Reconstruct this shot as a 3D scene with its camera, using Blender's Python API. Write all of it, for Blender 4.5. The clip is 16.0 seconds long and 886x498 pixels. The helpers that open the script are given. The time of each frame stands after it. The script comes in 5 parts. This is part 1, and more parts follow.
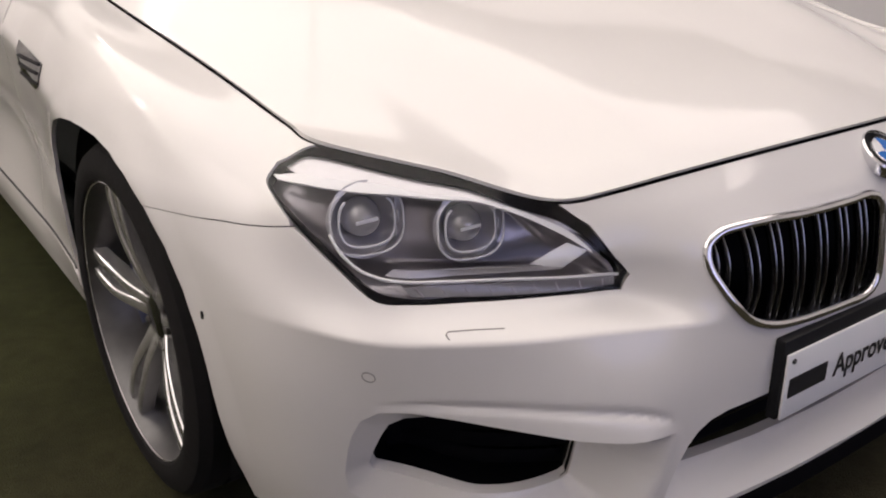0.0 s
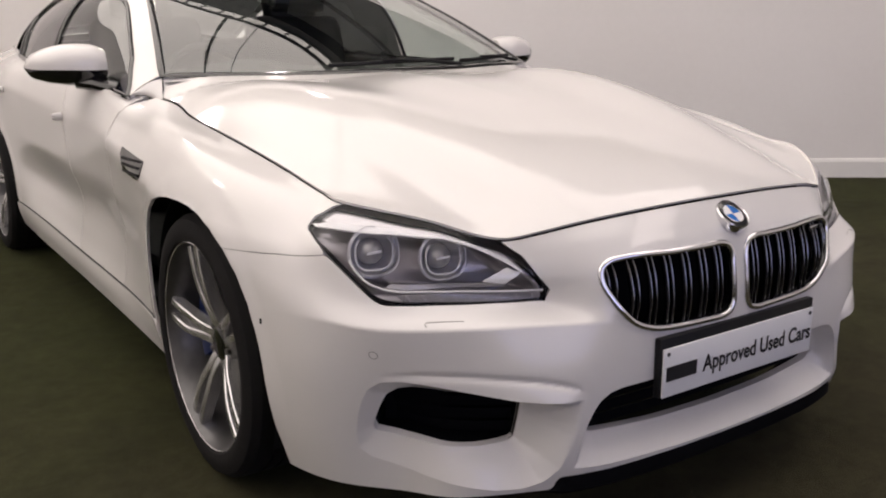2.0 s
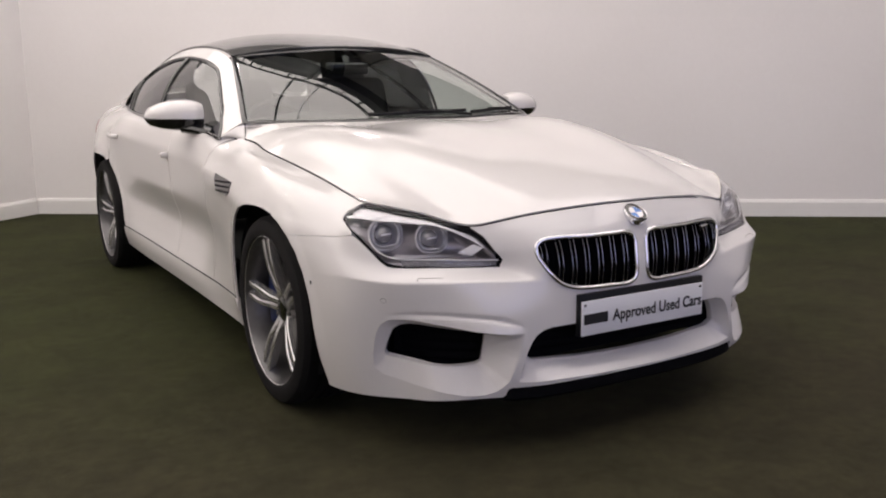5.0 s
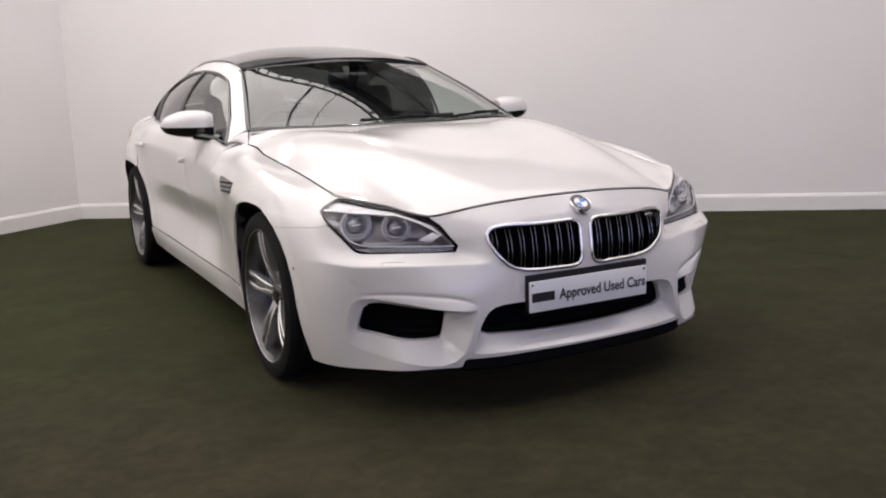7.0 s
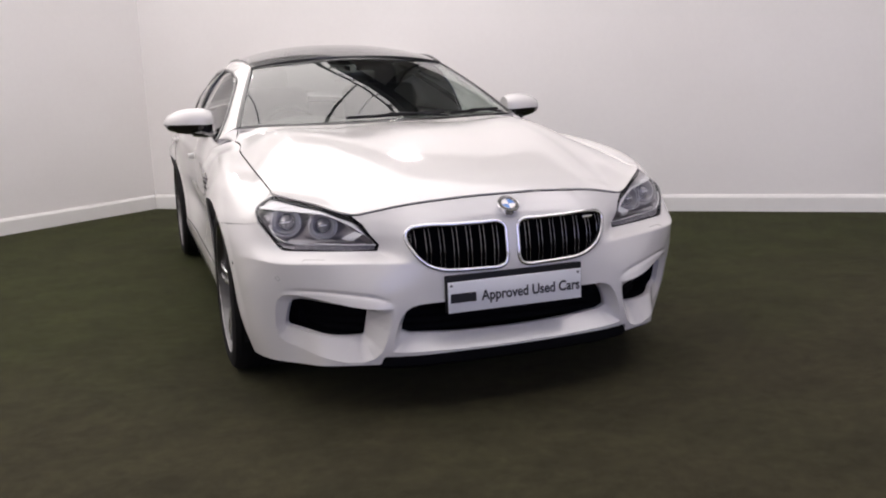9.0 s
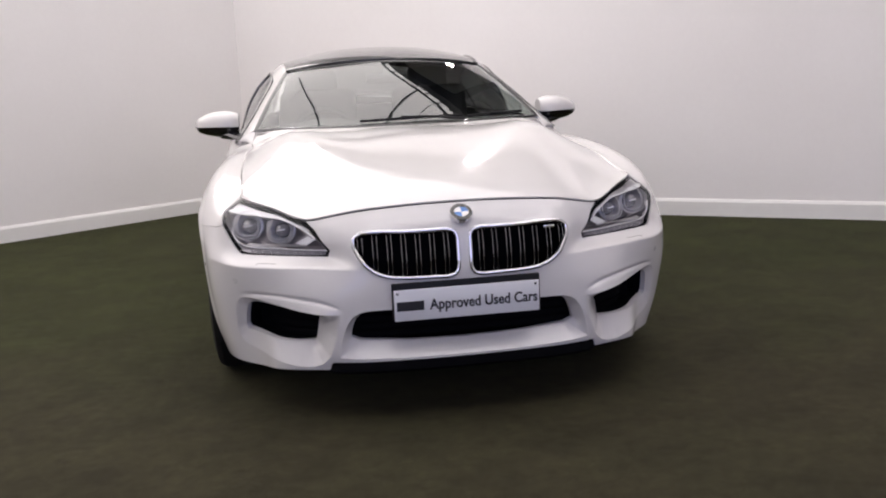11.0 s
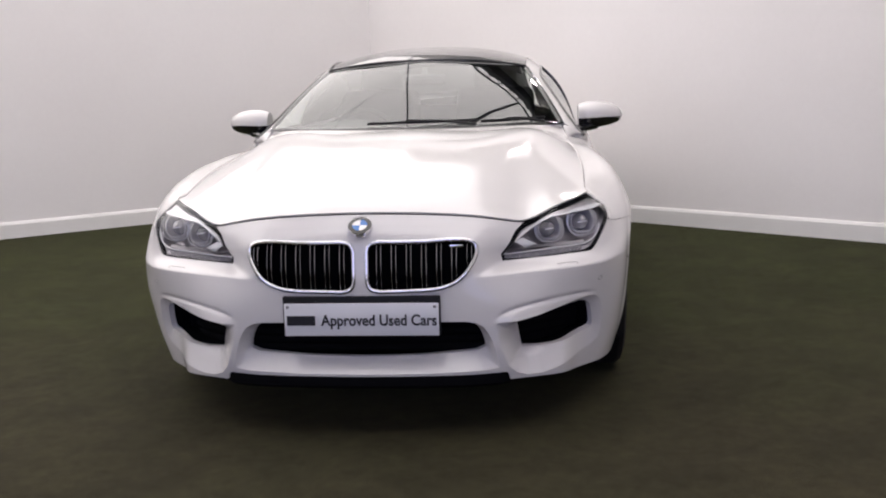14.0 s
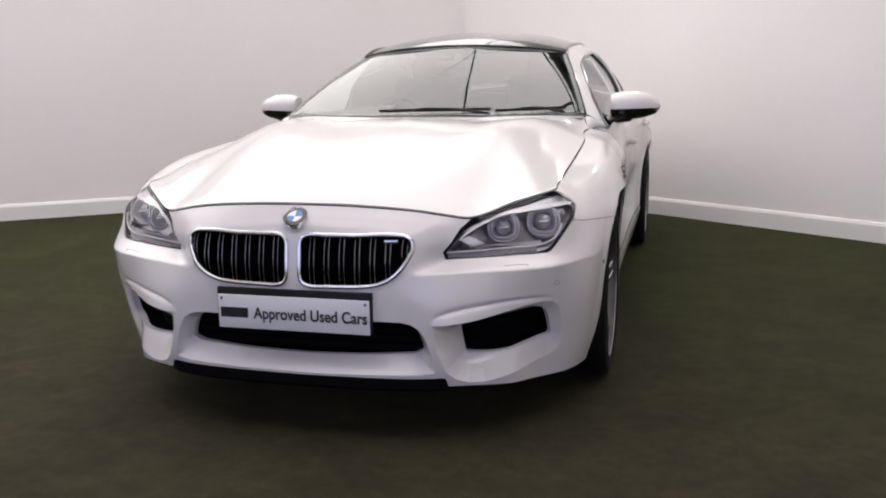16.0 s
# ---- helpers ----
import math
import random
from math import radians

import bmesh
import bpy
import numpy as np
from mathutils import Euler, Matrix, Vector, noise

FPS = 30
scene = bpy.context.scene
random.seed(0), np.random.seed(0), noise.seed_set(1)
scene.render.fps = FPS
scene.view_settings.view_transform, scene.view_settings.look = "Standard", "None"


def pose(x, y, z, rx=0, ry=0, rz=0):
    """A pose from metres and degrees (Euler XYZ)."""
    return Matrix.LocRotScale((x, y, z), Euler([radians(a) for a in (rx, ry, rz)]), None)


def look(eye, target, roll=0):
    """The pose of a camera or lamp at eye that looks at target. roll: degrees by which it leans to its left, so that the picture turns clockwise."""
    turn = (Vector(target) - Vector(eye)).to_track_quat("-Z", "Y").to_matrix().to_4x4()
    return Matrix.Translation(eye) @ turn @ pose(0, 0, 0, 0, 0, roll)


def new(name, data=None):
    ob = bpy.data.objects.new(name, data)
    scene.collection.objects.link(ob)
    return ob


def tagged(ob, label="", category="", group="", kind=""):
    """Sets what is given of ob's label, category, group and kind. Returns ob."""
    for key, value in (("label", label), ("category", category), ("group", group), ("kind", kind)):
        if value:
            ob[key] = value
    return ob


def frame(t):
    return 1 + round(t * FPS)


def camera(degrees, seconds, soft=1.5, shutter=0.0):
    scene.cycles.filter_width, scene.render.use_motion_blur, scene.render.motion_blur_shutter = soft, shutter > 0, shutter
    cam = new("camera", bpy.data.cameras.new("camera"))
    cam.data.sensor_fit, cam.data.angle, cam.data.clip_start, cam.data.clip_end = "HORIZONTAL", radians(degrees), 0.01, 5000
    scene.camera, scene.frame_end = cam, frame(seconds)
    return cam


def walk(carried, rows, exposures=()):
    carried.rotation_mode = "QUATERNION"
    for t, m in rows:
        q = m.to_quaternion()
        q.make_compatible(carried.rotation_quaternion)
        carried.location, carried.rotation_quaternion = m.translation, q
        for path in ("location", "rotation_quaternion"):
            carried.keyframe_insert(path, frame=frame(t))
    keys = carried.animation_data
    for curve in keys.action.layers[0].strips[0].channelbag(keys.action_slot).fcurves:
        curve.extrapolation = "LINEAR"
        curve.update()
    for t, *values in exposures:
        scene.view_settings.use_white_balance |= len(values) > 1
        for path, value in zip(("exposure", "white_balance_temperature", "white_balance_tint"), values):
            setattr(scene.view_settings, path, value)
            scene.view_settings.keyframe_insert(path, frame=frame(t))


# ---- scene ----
from mathutils import geometry

# ---- camera: seconds, eye, pitch, roll, yaw ----
cam = camera(51.94, 16.0, soft=2.0)
ROWS = [
    (0.0, -1.347, -1.606, 1.117, -22.46, 0.20, -35.52),
    (0.5, -1.443, -1.739, 1.133, -19.92, -0.40, -35.98),
    (1.0, -1.518, -1.861, 1.150, -18.50, 0.22, -35.97),
    (1.5, -1.589, -2.020, 1.132, -16.63, -0.42, -34.96),
    (2.0, -1.662, -2.181, 1.144, -14.20, 0.27, -34.30),
    (2.5, -1.750, -2.339, 1.143, -12.35, 0.31, -33.11),
    (3.0, -1.831, -2.489, 1.153, -12.03, 0.43, -33.20),
    (3.5, -1.882, -2.632, 1.150, -12.05, 0.61, -32.47),
    (4.0, -1.937, -2.810, 1.145, -11.56, 0.36, -31.87),
    (6.5, -2.041, -3.441, 1.165, -10.16, 1.89, -28.36),
    (7.0, -1.945, -3.569, 1.160, -10.35, 1.97, -27.63),
    (7.5, -1.768, -3.639, 1.162, -10.47, 2.02, -25.96),
    (8.0, -1.593, -3.699, 1.171, -10.19, 1.81, -23.39),
    (8.5, -1.421, -3.794, 1.165, -10.02, 1.77, -21.36),
    (9.0, -1.275, -3.883, 1.161, -10.50, 2.23, -19.28),
    (11.5, -0.393, -4.014, 1.164, -9.97, 2.05, -7.02),
    (12.0, -0.213, -3.975, 1.163, -9.57, 1.52, -4.57),
    (12.5, -0.025, -3.955, 1.157, -9.38, 1.47, -3.00),
    (13.0, 0.172, -3.983, 1.160, -9.96, 1.57, -0.30),
    (13.5, 0.338, -3.931, 1.152, -10.25, 2.29, 2.55),
    (14.0, 0.542, -3.851, 1.160, -10.05, 1.57, 4.88),
    (14.5, 0.745, -3.788, 1.155, -10.42, 1.76, 7.27),
    (15.0, 0.946, -3.733, 1.151, -10.15, 0.76, 9.85),
    (15.5, 1.064, -3.638, 1.132, -10.73, 1.13, 12.69),
    (16.0, 1.188, -3.551, 1.140, -10.58, 0.80, 14.65),
]
walk(cam, [(t, pose(x, y, z, 90 + pitch, roll, yaw)) for t, x, y, z, pitch, roll, yaw in ROWS],
     [(0.0, 0.19, 6800, 9), (4.0, 0.19, 6700, 10), (7.0, 0.33, 6400, 9), (11.5, 0.36, 6300, 9.5), (16.0, 0.36, 6270, 9)])

# ---- world and lights ----
world = bpy.data.worlds.new("hall")
scene.world = world
world.use_nodes = True
world.node_tree.nodes["Background"].inputs[0].default_value = (0.9, 0.92, 1.0, 1)
world.node_tree.nodes["Background"].inputs[1].default_value = 0.07
scene.view_settings.exposure = 0.0
CEILING_Z = 5.94
PARTITION_Z = 3.0
ROOF_END = -4.1
FLOOR_Z = -0.02


# unseen flood lamps: place, watts, colour; the wide high ones hang flat as added fill, those on the walls tilt towards
# the car
WARM, COOL = (1.02, 0.90, 0.885), (0.76, 0.80, 1.38)
LAMPS = [
    ((-4.6, 1.2, 3.80), (-4.0, 2.8, 0.8), 34, WARM, 2.6), ((-2.3, -1.9, 3.80), (-2.6, -1.5, 0.0), 4, WARM, 2.2),
    ((2.3, -0.1, 3.80), (2.4, 0.4, 0.3), 20, WARM, 2.5), ((2.3, -2.4, 3.80), (3.2, -2.6, 0.0), 20, WARM, 2.0),
    ((1.20, 3.90, 3.10), (0.0, 0.0, 0.5), 5, WARM, 0.13), ((-0.72, 5.10, 3.40), (0.0, 0.5, 0.5), 5, WARM, 0.13),
    ((-3.05, 3.55, 3.10), (0.0, 0.0, 0.5), 5, WARM, 0.13),
]
LAMP_POSES = []
for eye, aim, watts, tone, size in LAMPS:
    data = bpy.data.lights.new("flood_lamp", "AREA")
    data.shape, data.size, data.size_y, data.energy, data.color = "RECTANGLE", size, size * 0.55, watts, tone
    ob = new("flood_lamp", data)
    ob.matrix_world = look(eye, aim)
    LAMP_POSES.append((ob.matrix_world.copy(), size))

# added cool fill for the nose, from an unseen, assumed broad window in the south wall
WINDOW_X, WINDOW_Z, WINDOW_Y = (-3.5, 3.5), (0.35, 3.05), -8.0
data = bpy.data.lights.new("window_fill", "AREA")
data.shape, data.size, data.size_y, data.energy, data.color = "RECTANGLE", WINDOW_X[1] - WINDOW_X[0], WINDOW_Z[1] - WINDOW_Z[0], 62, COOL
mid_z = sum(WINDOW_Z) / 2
new("window_fill", data).matrix_world = look((0, WINDOW_Y - 0.10, mid_z), (0, 0, mid_z))

# ---- materials ----


def material(name, color, rough=0.5, metal=0.0, coat=0.0, coat_rough=0.03, spec=0.5):
    m = bpy.data.materials.new(name)
    m.use_nodes = True
    b = m.node_tree.nodes["Principled BSDF"]
    b.inputs["Base Color"].default_value = (*color, 1)
    b.inputs["Roughness"].default_value = rough
    b.inputs["Metallic"].default_value = metal
    b.inputs["Coat Weight"].default_value = coat
    b.inputs["Coat Roughness"].default_value = coat_rough
    b.inputs["Specular IOR Level"].default_value = spec
    return m


def grain(m, scale, a, b, bump=0.0, rough=None, detail=6.0, stain=None, distance=0.002):
    """Two-scale colour variation, bump and roughness on a material."""
    nt = m.node_tree
    n, l = nt.nodes, nt.links
    p = n["Principled BSDF"]
    tc = n.new("ShaderNodeTexCoord")
    tx = n.new("ShaderNodeTexNoise")
    tx.inputs["Scale"].default_value, tx.inputs["Detail"].default_value = scale, detail
    l.new(tc.outputs["Object"], tx.inputs["Vector"])
    ramp = n.new("ShaderNodeMix")
    ramp.data_type = "RGBA"
    ramp.inputs[6].default_value, ramp.inputs[7].default_value = (*a, 1), (*b, 1)
    l.new(tx.outputs["Fac"], ramp.inputs[0])
    color = ramp.outputs[2]
    if stain:
        big = n.new("ShaderNodeTexNoise")
        big.inputs["Scale"].default_value, big.inputs["Detail"].default_value = stain[0], 3.0
        l.new(tc.outputs["Object"], big.inputs["Vector"])
        mr = n.new("ShaderNodeMapRange")
        mr.inputs[1].default_value, mr.inputs[2].default_value = 0.35, 0.65
        l.new(big.outputs["Fac"], mr.inputs[0])
        mul = n.new("ShaderNodeMix")
        mul.data_type, mul.blend_type = "RGBA", "MULTIPLY"
        mul.inputs[7].default_value = (*stain[1], 1)
        l.new(mr.outputs[0], mul.inputs[0])
        l.new(color, mul.inputs[6])
        color = mul.outputs[2]
    l.new(color, p.inputs["Base Color"])
    if bump:
        bp = n.new("ShaderNodeBump")
        bp.inputs["Strength"].default_value, bp.inputs["Distance"].default_value = bump, distance
        l.new(tx.outputs["Fac"], bp.inputs["Height"])
        l.new(bp.outputs[0], p.inputs["Normal"])
    if rough:
        mr2 = n.new("ShaderNodeMapRange")
        mr2.inputs[3].default_value, mr2.inputs[4].default_value = rough
        l.new(tx.outputs["Fac"], mr2.inputs[0])
        l.new(mr2.outputs[0], p.inputs["Roughness"])
    return m


def glass(name, tint, gloss=1.0, f0=0.04, rough=0.01):
    """Thin pane: tinted see-through with mirror gloss that rises towards grazing angles, alike from both sides."""
    m = bpy.data.materials.new(name)
    m.use_nodes = True
    nt = m.node_tree
    n, l = nt.nodes, nt.links
    n.remove(n["Principled BSDF"])
    tr, gl, mx, lw, pw, ma = (n.new("ShaderNode" + k) for k in ("BsdfTransparent", "BsdfGlossy", "MixShader", "LayerWeight", "Math", "Math"))
    tr.inputs[0].default_value = (*tint, 1)
    gl.inputs["Color"].default_value = (gloss, gloss, gloss, 1)
    gl.inputs["Roughness"].default_value = rough
    lw.inputs[0].default_value = 0.5
    pw.operation, pw.inputs[1].default_value = "POWER", 4.6
    ma.operation = "MULTIPLY_ADD"
    ma.inputs[1].default_value, ma.inputs[2].default_value = 1 - f0, f0
    l.new(lw.outputs["Facing"], pw.inputs[0])
    l.new(pw.outputs[0], ma.inputs[0])
    l.new(ma.outputs[0], mx.inputs[0])
    l.new(tr.outputs[0], mx.inputs[1])
    l.new(gl.outputs[0], mx.inputs[2])
    l.new(mx.outputs[0], n["Material Output"].inputs[0])
    return m


def glow(name, color, strength):
    m = bpy.data.materials.new(name)
    m.use_nodes = True
    p = m.node_tree.nodes["Principled BSDF"]
    p.inputs["Emission Color"].default_value = (*color, 1)
    p.inputs["Emission Strength"].default_value = strength
    return m


PAINT = grain(material("white_paint", (0.76, 0.74, 0.73), 0.5, 0, 1.0, 0.10, 0.15), 3.0, (0.705, 0.687, 0.677), (0.735, 0.717, 0.707), rough=(0.45, 0.55))
PAINT.node_tree.nodes["Principled BSDF"].inputs["Coat IOR"].default_value = 1.58
GAP = material("black_seal", (0.006, 0.006, 0.006), 0.6)
PLASTIC = grain(material("black_plastic", (0.006, 0.006, 0.007), 0.5, spec=0.25), 220, (0.004, 0.004, 0.005), (0.009, 0.009, 0.010), 0.2)
MESHBLACK = material("grille_black", (0.003, 0.003, 0.004), 0.7, spec=0.05)
GLOSSBLACK = material("gloss_black", (0.006, 0.006, 0.007), 0.12, 0, 0.5)
CHROME = material("chrome", (0.78, 0.78, 0.80), 0.14, 1.0)
RUBBER = grain(material("tyre_rubber", (0.007, 0.006, 0.007), 0.8, spec=0.2), 60, (0.005, 0.005, 0.005), (0.010, 0.009, 0.010), 0.3)
ALLOY = grain(material("alloy_rim", (0.6, 0.6, 0.61), 0.3, 0.8), 40, (0.58, 0.575, 0.58), (0.68, 0.675, 0.68), rough=(0.20, 0.30))
ALLOYDARK = material("alloy_dark", (0.035, 0.034, 0.036), 0.8, 0.0, spec=0.03)
BARREL = grain(material("alloy_barrel", (0.06, 0.06, 0.062), 0.35, 0.8), 30, (0.09, 0.088, 0.09), (0.15, 0.148, 0.15), rough=(0.3, 0.42))
STEEL = grain(material("disc_steel", (0.16, 0.155, 0.15), 0.4, 1.0), 120, (0.12, 0.115, 0.11), (0.2, 0.195, 0.19))
CALIPER = material("caliper_blue", (0.01, 0.02, 0.09), 0.35, 0, 0.4)
CARBON = grain(material("carbon_roof", (0.03, 0.03, 0.032), 0.5, 0, 1.0, 0.05, 0.3), 300, (0.02, 0.02, 0.022), (0.045, 0.045, 0.048))
WINDOW = glass("window_glass", (0.92, 0.98, 0.95), 1.0, 0.125)
SIDEGLASS = glass("tinted_glass", (0.80, 0.86, 0.83), 1.0, 0.10)
DARKGLASS = glass("privacy_glass", (0.08, 0.085, 0.085), 1.0, 0.10)
LENS = glass("lamp_lens", (0.95, 0.95, 0.96), 1.0, 0.022, 0.05)
LAMPGREY = material("lamp_bowl", (0.58, 0.57, 0.59), 0.3, 0.75)
LAMPDARK = material("lamp_bezel", (0.36, 0.345, 0.375), 0.28, 0.8)
GUIDE = material("light_guide", (0.70, 0.70, 0.73), 0.25, 0.0, 0.3)
INDICATOR = material("indicator_bar", (0.20, 0.195, 0.21), 0.25, 0.0, 0.6)
LEATHER = grain(material("interior_leather", (0.02, 0.02, 0.02), 0.55), 90, (0.014, 0.014, 0.014), (0.03, 0.029, 0.028), 0.3)
BLUE = material("badge_blue", (0.03, 0.16, 0.5), 0.2, 0, 0.8)
BADGEWHITE = material("badge_white", (0.8, 0.8, 0.8), 0.25, 0, 0.8)
PLATE = grain(material("plate_white", (0.78, 0.78, 0.8), 0.3), 8, (0.76, 0.77, 0.8), (0.8, 0.8, 0.82))
INK = material("plate_ink", (0.015, 0.015, 0.018), 0.4)
TURF = grain(material("turf_carpet", (0.02, 0.024, 0.009), 0.95, spec=0.2), 240, (0.015, 0.0170, 0.0052), (0.050, 0.056, 0.0165), 1.0, None, 8, (1.1, (0.95, 0.90, 0.95)), 0.01)


def blotch(m, scale, low, high):
    """Trodden, darker and lighter patches over a material's colour."""
    n, l = m.node_tree.nodes, m.node_tree.links
    p = n["Principled BSDF"]
    source = p.inputs["Base Color"].links[0].from_socket
    tc = n.new("ShaderNodeTexCoord")
    tx = n.new("ShaderNodeTexNoise")
    tx.inputs["Scale"].default_value, tx.inputs["Detail"].default_value, tx.inputs["Roughness"].default_value = scale, 7.0, 0.68
    l.new(tc.outputs["Object"], tx.inputs["Vector"])
    mr = n.new("ShaderNodeMapRange")
    mr.inputs[1].default_value, mr.inputs[2].default_value, mr.inputs[3].default_value, mr.inputs[4].default_value = 0.34, 0.66, low, high
    l.new(tx.outputs["Fac"], mr.inputs[0])
    mul = n.new("ShaderNodeVectorMath")
    mul.operation = "SCALE"
    l.new(source, mul.inputs[0])
    l.new(mr.outputs[0], mul.inputs["Scale"])
    l.new(mul.outputs[0], p.inputs["Base Color"])


def brown_front(m, tint, start, end):
    """Browner pile in front of the car, with an uneven border between start and end along y."""
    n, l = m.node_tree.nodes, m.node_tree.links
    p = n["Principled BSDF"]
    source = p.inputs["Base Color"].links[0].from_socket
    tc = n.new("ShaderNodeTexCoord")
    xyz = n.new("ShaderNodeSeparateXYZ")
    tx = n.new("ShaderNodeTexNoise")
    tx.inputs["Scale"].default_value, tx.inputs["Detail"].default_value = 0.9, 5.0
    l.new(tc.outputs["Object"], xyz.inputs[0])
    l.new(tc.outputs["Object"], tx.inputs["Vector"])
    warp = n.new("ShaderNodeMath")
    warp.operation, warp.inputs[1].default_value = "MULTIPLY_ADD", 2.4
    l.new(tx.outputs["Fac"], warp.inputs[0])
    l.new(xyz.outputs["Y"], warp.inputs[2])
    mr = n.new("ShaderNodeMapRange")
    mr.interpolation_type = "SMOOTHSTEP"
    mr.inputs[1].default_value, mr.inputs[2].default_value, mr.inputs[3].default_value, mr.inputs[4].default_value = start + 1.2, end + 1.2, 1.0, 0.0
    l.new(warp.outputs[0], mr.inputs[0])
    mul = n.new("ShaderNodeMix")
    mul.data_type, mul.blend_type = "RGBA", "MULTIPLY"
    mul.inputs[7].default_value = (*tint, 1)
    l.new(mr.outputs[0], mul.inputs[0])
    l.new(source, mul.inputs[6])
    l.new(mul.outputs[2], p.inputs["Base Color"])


blotch(TURF, 2.6, 0.80, 1.20)
blotch(TURF, 17.0, 0.82, 1.18)
brown_front(TURF, (1.28, 1.05, 1.75), -1.2, 1.6)
WALLPAINT = grain(material("wall_paint", (0.82, 0.80, 0.79), 0.6), 26, (0.81, 0.79, 0.78), (0.84, 0.82, 0.81), 0.05, None, 6, (0.7, (0.97, 0.965, 0.96)))
SKIRTING = grain(material("skirting_gloss", (0.82, 0.81, 0.79), 0.25, 0, 0.4), 12, (0.80, 0.79, 0.77), (0.84, 0.83, 0.81))
# pale ceiling, given a glow to brighten reflections and fill the hall
GLOWCEILING = grain(glow("glowing_ceiling", (1.0, 0.92, 0.885), 1.62), 14, (0.80, 0.79, 0.78), (0.84, 0.83, 0.82))
DARKSTEEL = material("dark_steel", (0.02, 0.02, 0.022), 0.5)
TAILRED = material("tail_red", (0.25, 0.01, 0.012), 0.15, 0, 1.0)
VOID = grain(material("roof_void", (0.7, 0.7, 0.73), 0.9), 6, (0.66, 0.66, 0.69), (0.74, 0.74, 0.77))
SLAT = material("slat_chrome", (0.36, 0.36, 0.38), 0.22, 1.0)
# chrome's bright reflection painted as non-metal white; the LED bars share it
BRIGHT = material("lamp_gleam_white", (0.8, 0.8, 0.81), 0.3, 0.0, 0.3)
PROJECTOR = material("projector_glass", (0.46, 0.455, 0.47), 0.2, 0.5, 0.6)
SEAMGREY = material("seam_grey", (0.30, 0.29, 0.28), 0.6)

# ---- geometry helpers ----


def link_mesh(name, verts, faces, mat, parent=None, label="", smooth=True, normals=None, sharp=None):
    me = bpy.data.meshes.new(name)
    me.from_pydata([tuple(map(float, v)) for v in verts], [], [tuple(int(i) for i in f) for f in faces])
    me.materials.append(mat)
    if smooth:
        me.polygons.foreach_set("use_smooth", np.ones(len(me.polygons), dtype=bool))
        if normals is not None:
            me.normals_split_custom_set_from_vertices([tuple(map(float, n)) for n in normals])
        elif sharp:
            me.set_sharp_from_angle(angle=radians(sharp))
    me.update()
    ob = new(name, me)
    if parent is not None:
        ob.parent = parent
    if label:
        tagged(ob, label)
    return ob


def part(name, bm, mat, parent=None, label="", sharp=35):
    """Links a bmesh as one mesh object under a thing or a part."""
    me = bpy.data.meshes.new(name)
    bmesh.ops.recalc_face_normals(bm, faces=bm.faces)
    bm.to_mesh(me)
    bm.free()
    me.materials.append(mat)
    me.polygons.foreach_set("use_smooth", np.ones(len(me.polygons), dtype=bool))
    me.set_sharp_from_angle(angle=radians(sharp))
    ob = new(name, me)
    if parent is not None:
        ob.parent = parent
    if label:
        tagged(ob, label)
    return ob


def box(bm, sx, sy, sz, m=Matrix(), bevel=0.0, segments=2):
    r = bmesh.ops.create_cube(bm, size=1.0, matrix=m @ Matrix.Diagonal((sx, sy, sz, 1)))
    if bevel:
        es = list({e for v in r["verts"] for e in v.link_edges})
        bmesh.ops.bevel(bm, geom=es, offset=bevel, segments=segments, profile=0.5, affect="EDGES")
    return bm


def lathe(bm, profile, axis="x", n=64, m=Matrix(), arc=(0.0, 360.0), closed=False):
    """Turns a profile of (along axis, radius) round the axis."""
    rings = []
    full = abs(arc[1] - arc[0]) >= 359.9
    steps = n if full else n + 1
    for k in range(steps):
        a = radians(arc[0] + (arc[1] - arc[0]) * k / n)
        rings.append([bm.verts.new(m @ Vector((h, r * math.cos(a), r * math.sin(a)))) for h, r in profile])
    last = len(profile) if closed else len(profile) - 1
    for k in range(n):
        a, b = rings[k], rings[(k + 1) % steps]
        for i in range(last):
            j = (i + 1) % len(profile)
            bm.faces.new((a[i], a[j], b[j], b[i]))
    return bm


def tube(bm, path, ra, rb=None, normals=None, n=10, closed=True, taper=None):
    """A rod of oval section along a 3D path; ra along the normal, rb across."""
    P = [Vector(p) for p in path]
    rb = ra if rb is None else rb
    rings = []
    count = len(P)
    for i in range(count):
        a = P[(i - 1) % count] if closed else P[max(i - 1, 0)]
        b = P[(i + 1) % count] if closed else P[min(i + 1, count - 1)]
        t = (b - a).normalized()
        up = Vector(normals[i]) if normals is not None else Vector((0, 0, 1))
        side = t.cross(up)
        if side.length < 1e-6:
            side = t.cross(Vector((1, 0, 0)))
        side.normalize()
        up = side.cross(t).normalized()
        k = taper(i / (count - 1)) if taper else 1.0
        rings.append([bm.verts.new(P[i] + up * (ra * k * math.cos(2 * math.pi * j / n)) + side * (rb * k * math.sin(2 * math.pi * j / n))) for j in range(n)])
    for i in range(count if closed else count - 1):
        a, b = rings[i], rings[(i + 1) % count]
        for j in range(n):
            bm.faces.new((a[j], a[(j + 1) % n], b[(j + 1) % n], b[j]))
    if not closed:
        bm.faces.new(rings[0])
        bm.faces.new(rings[-1])
    return bm


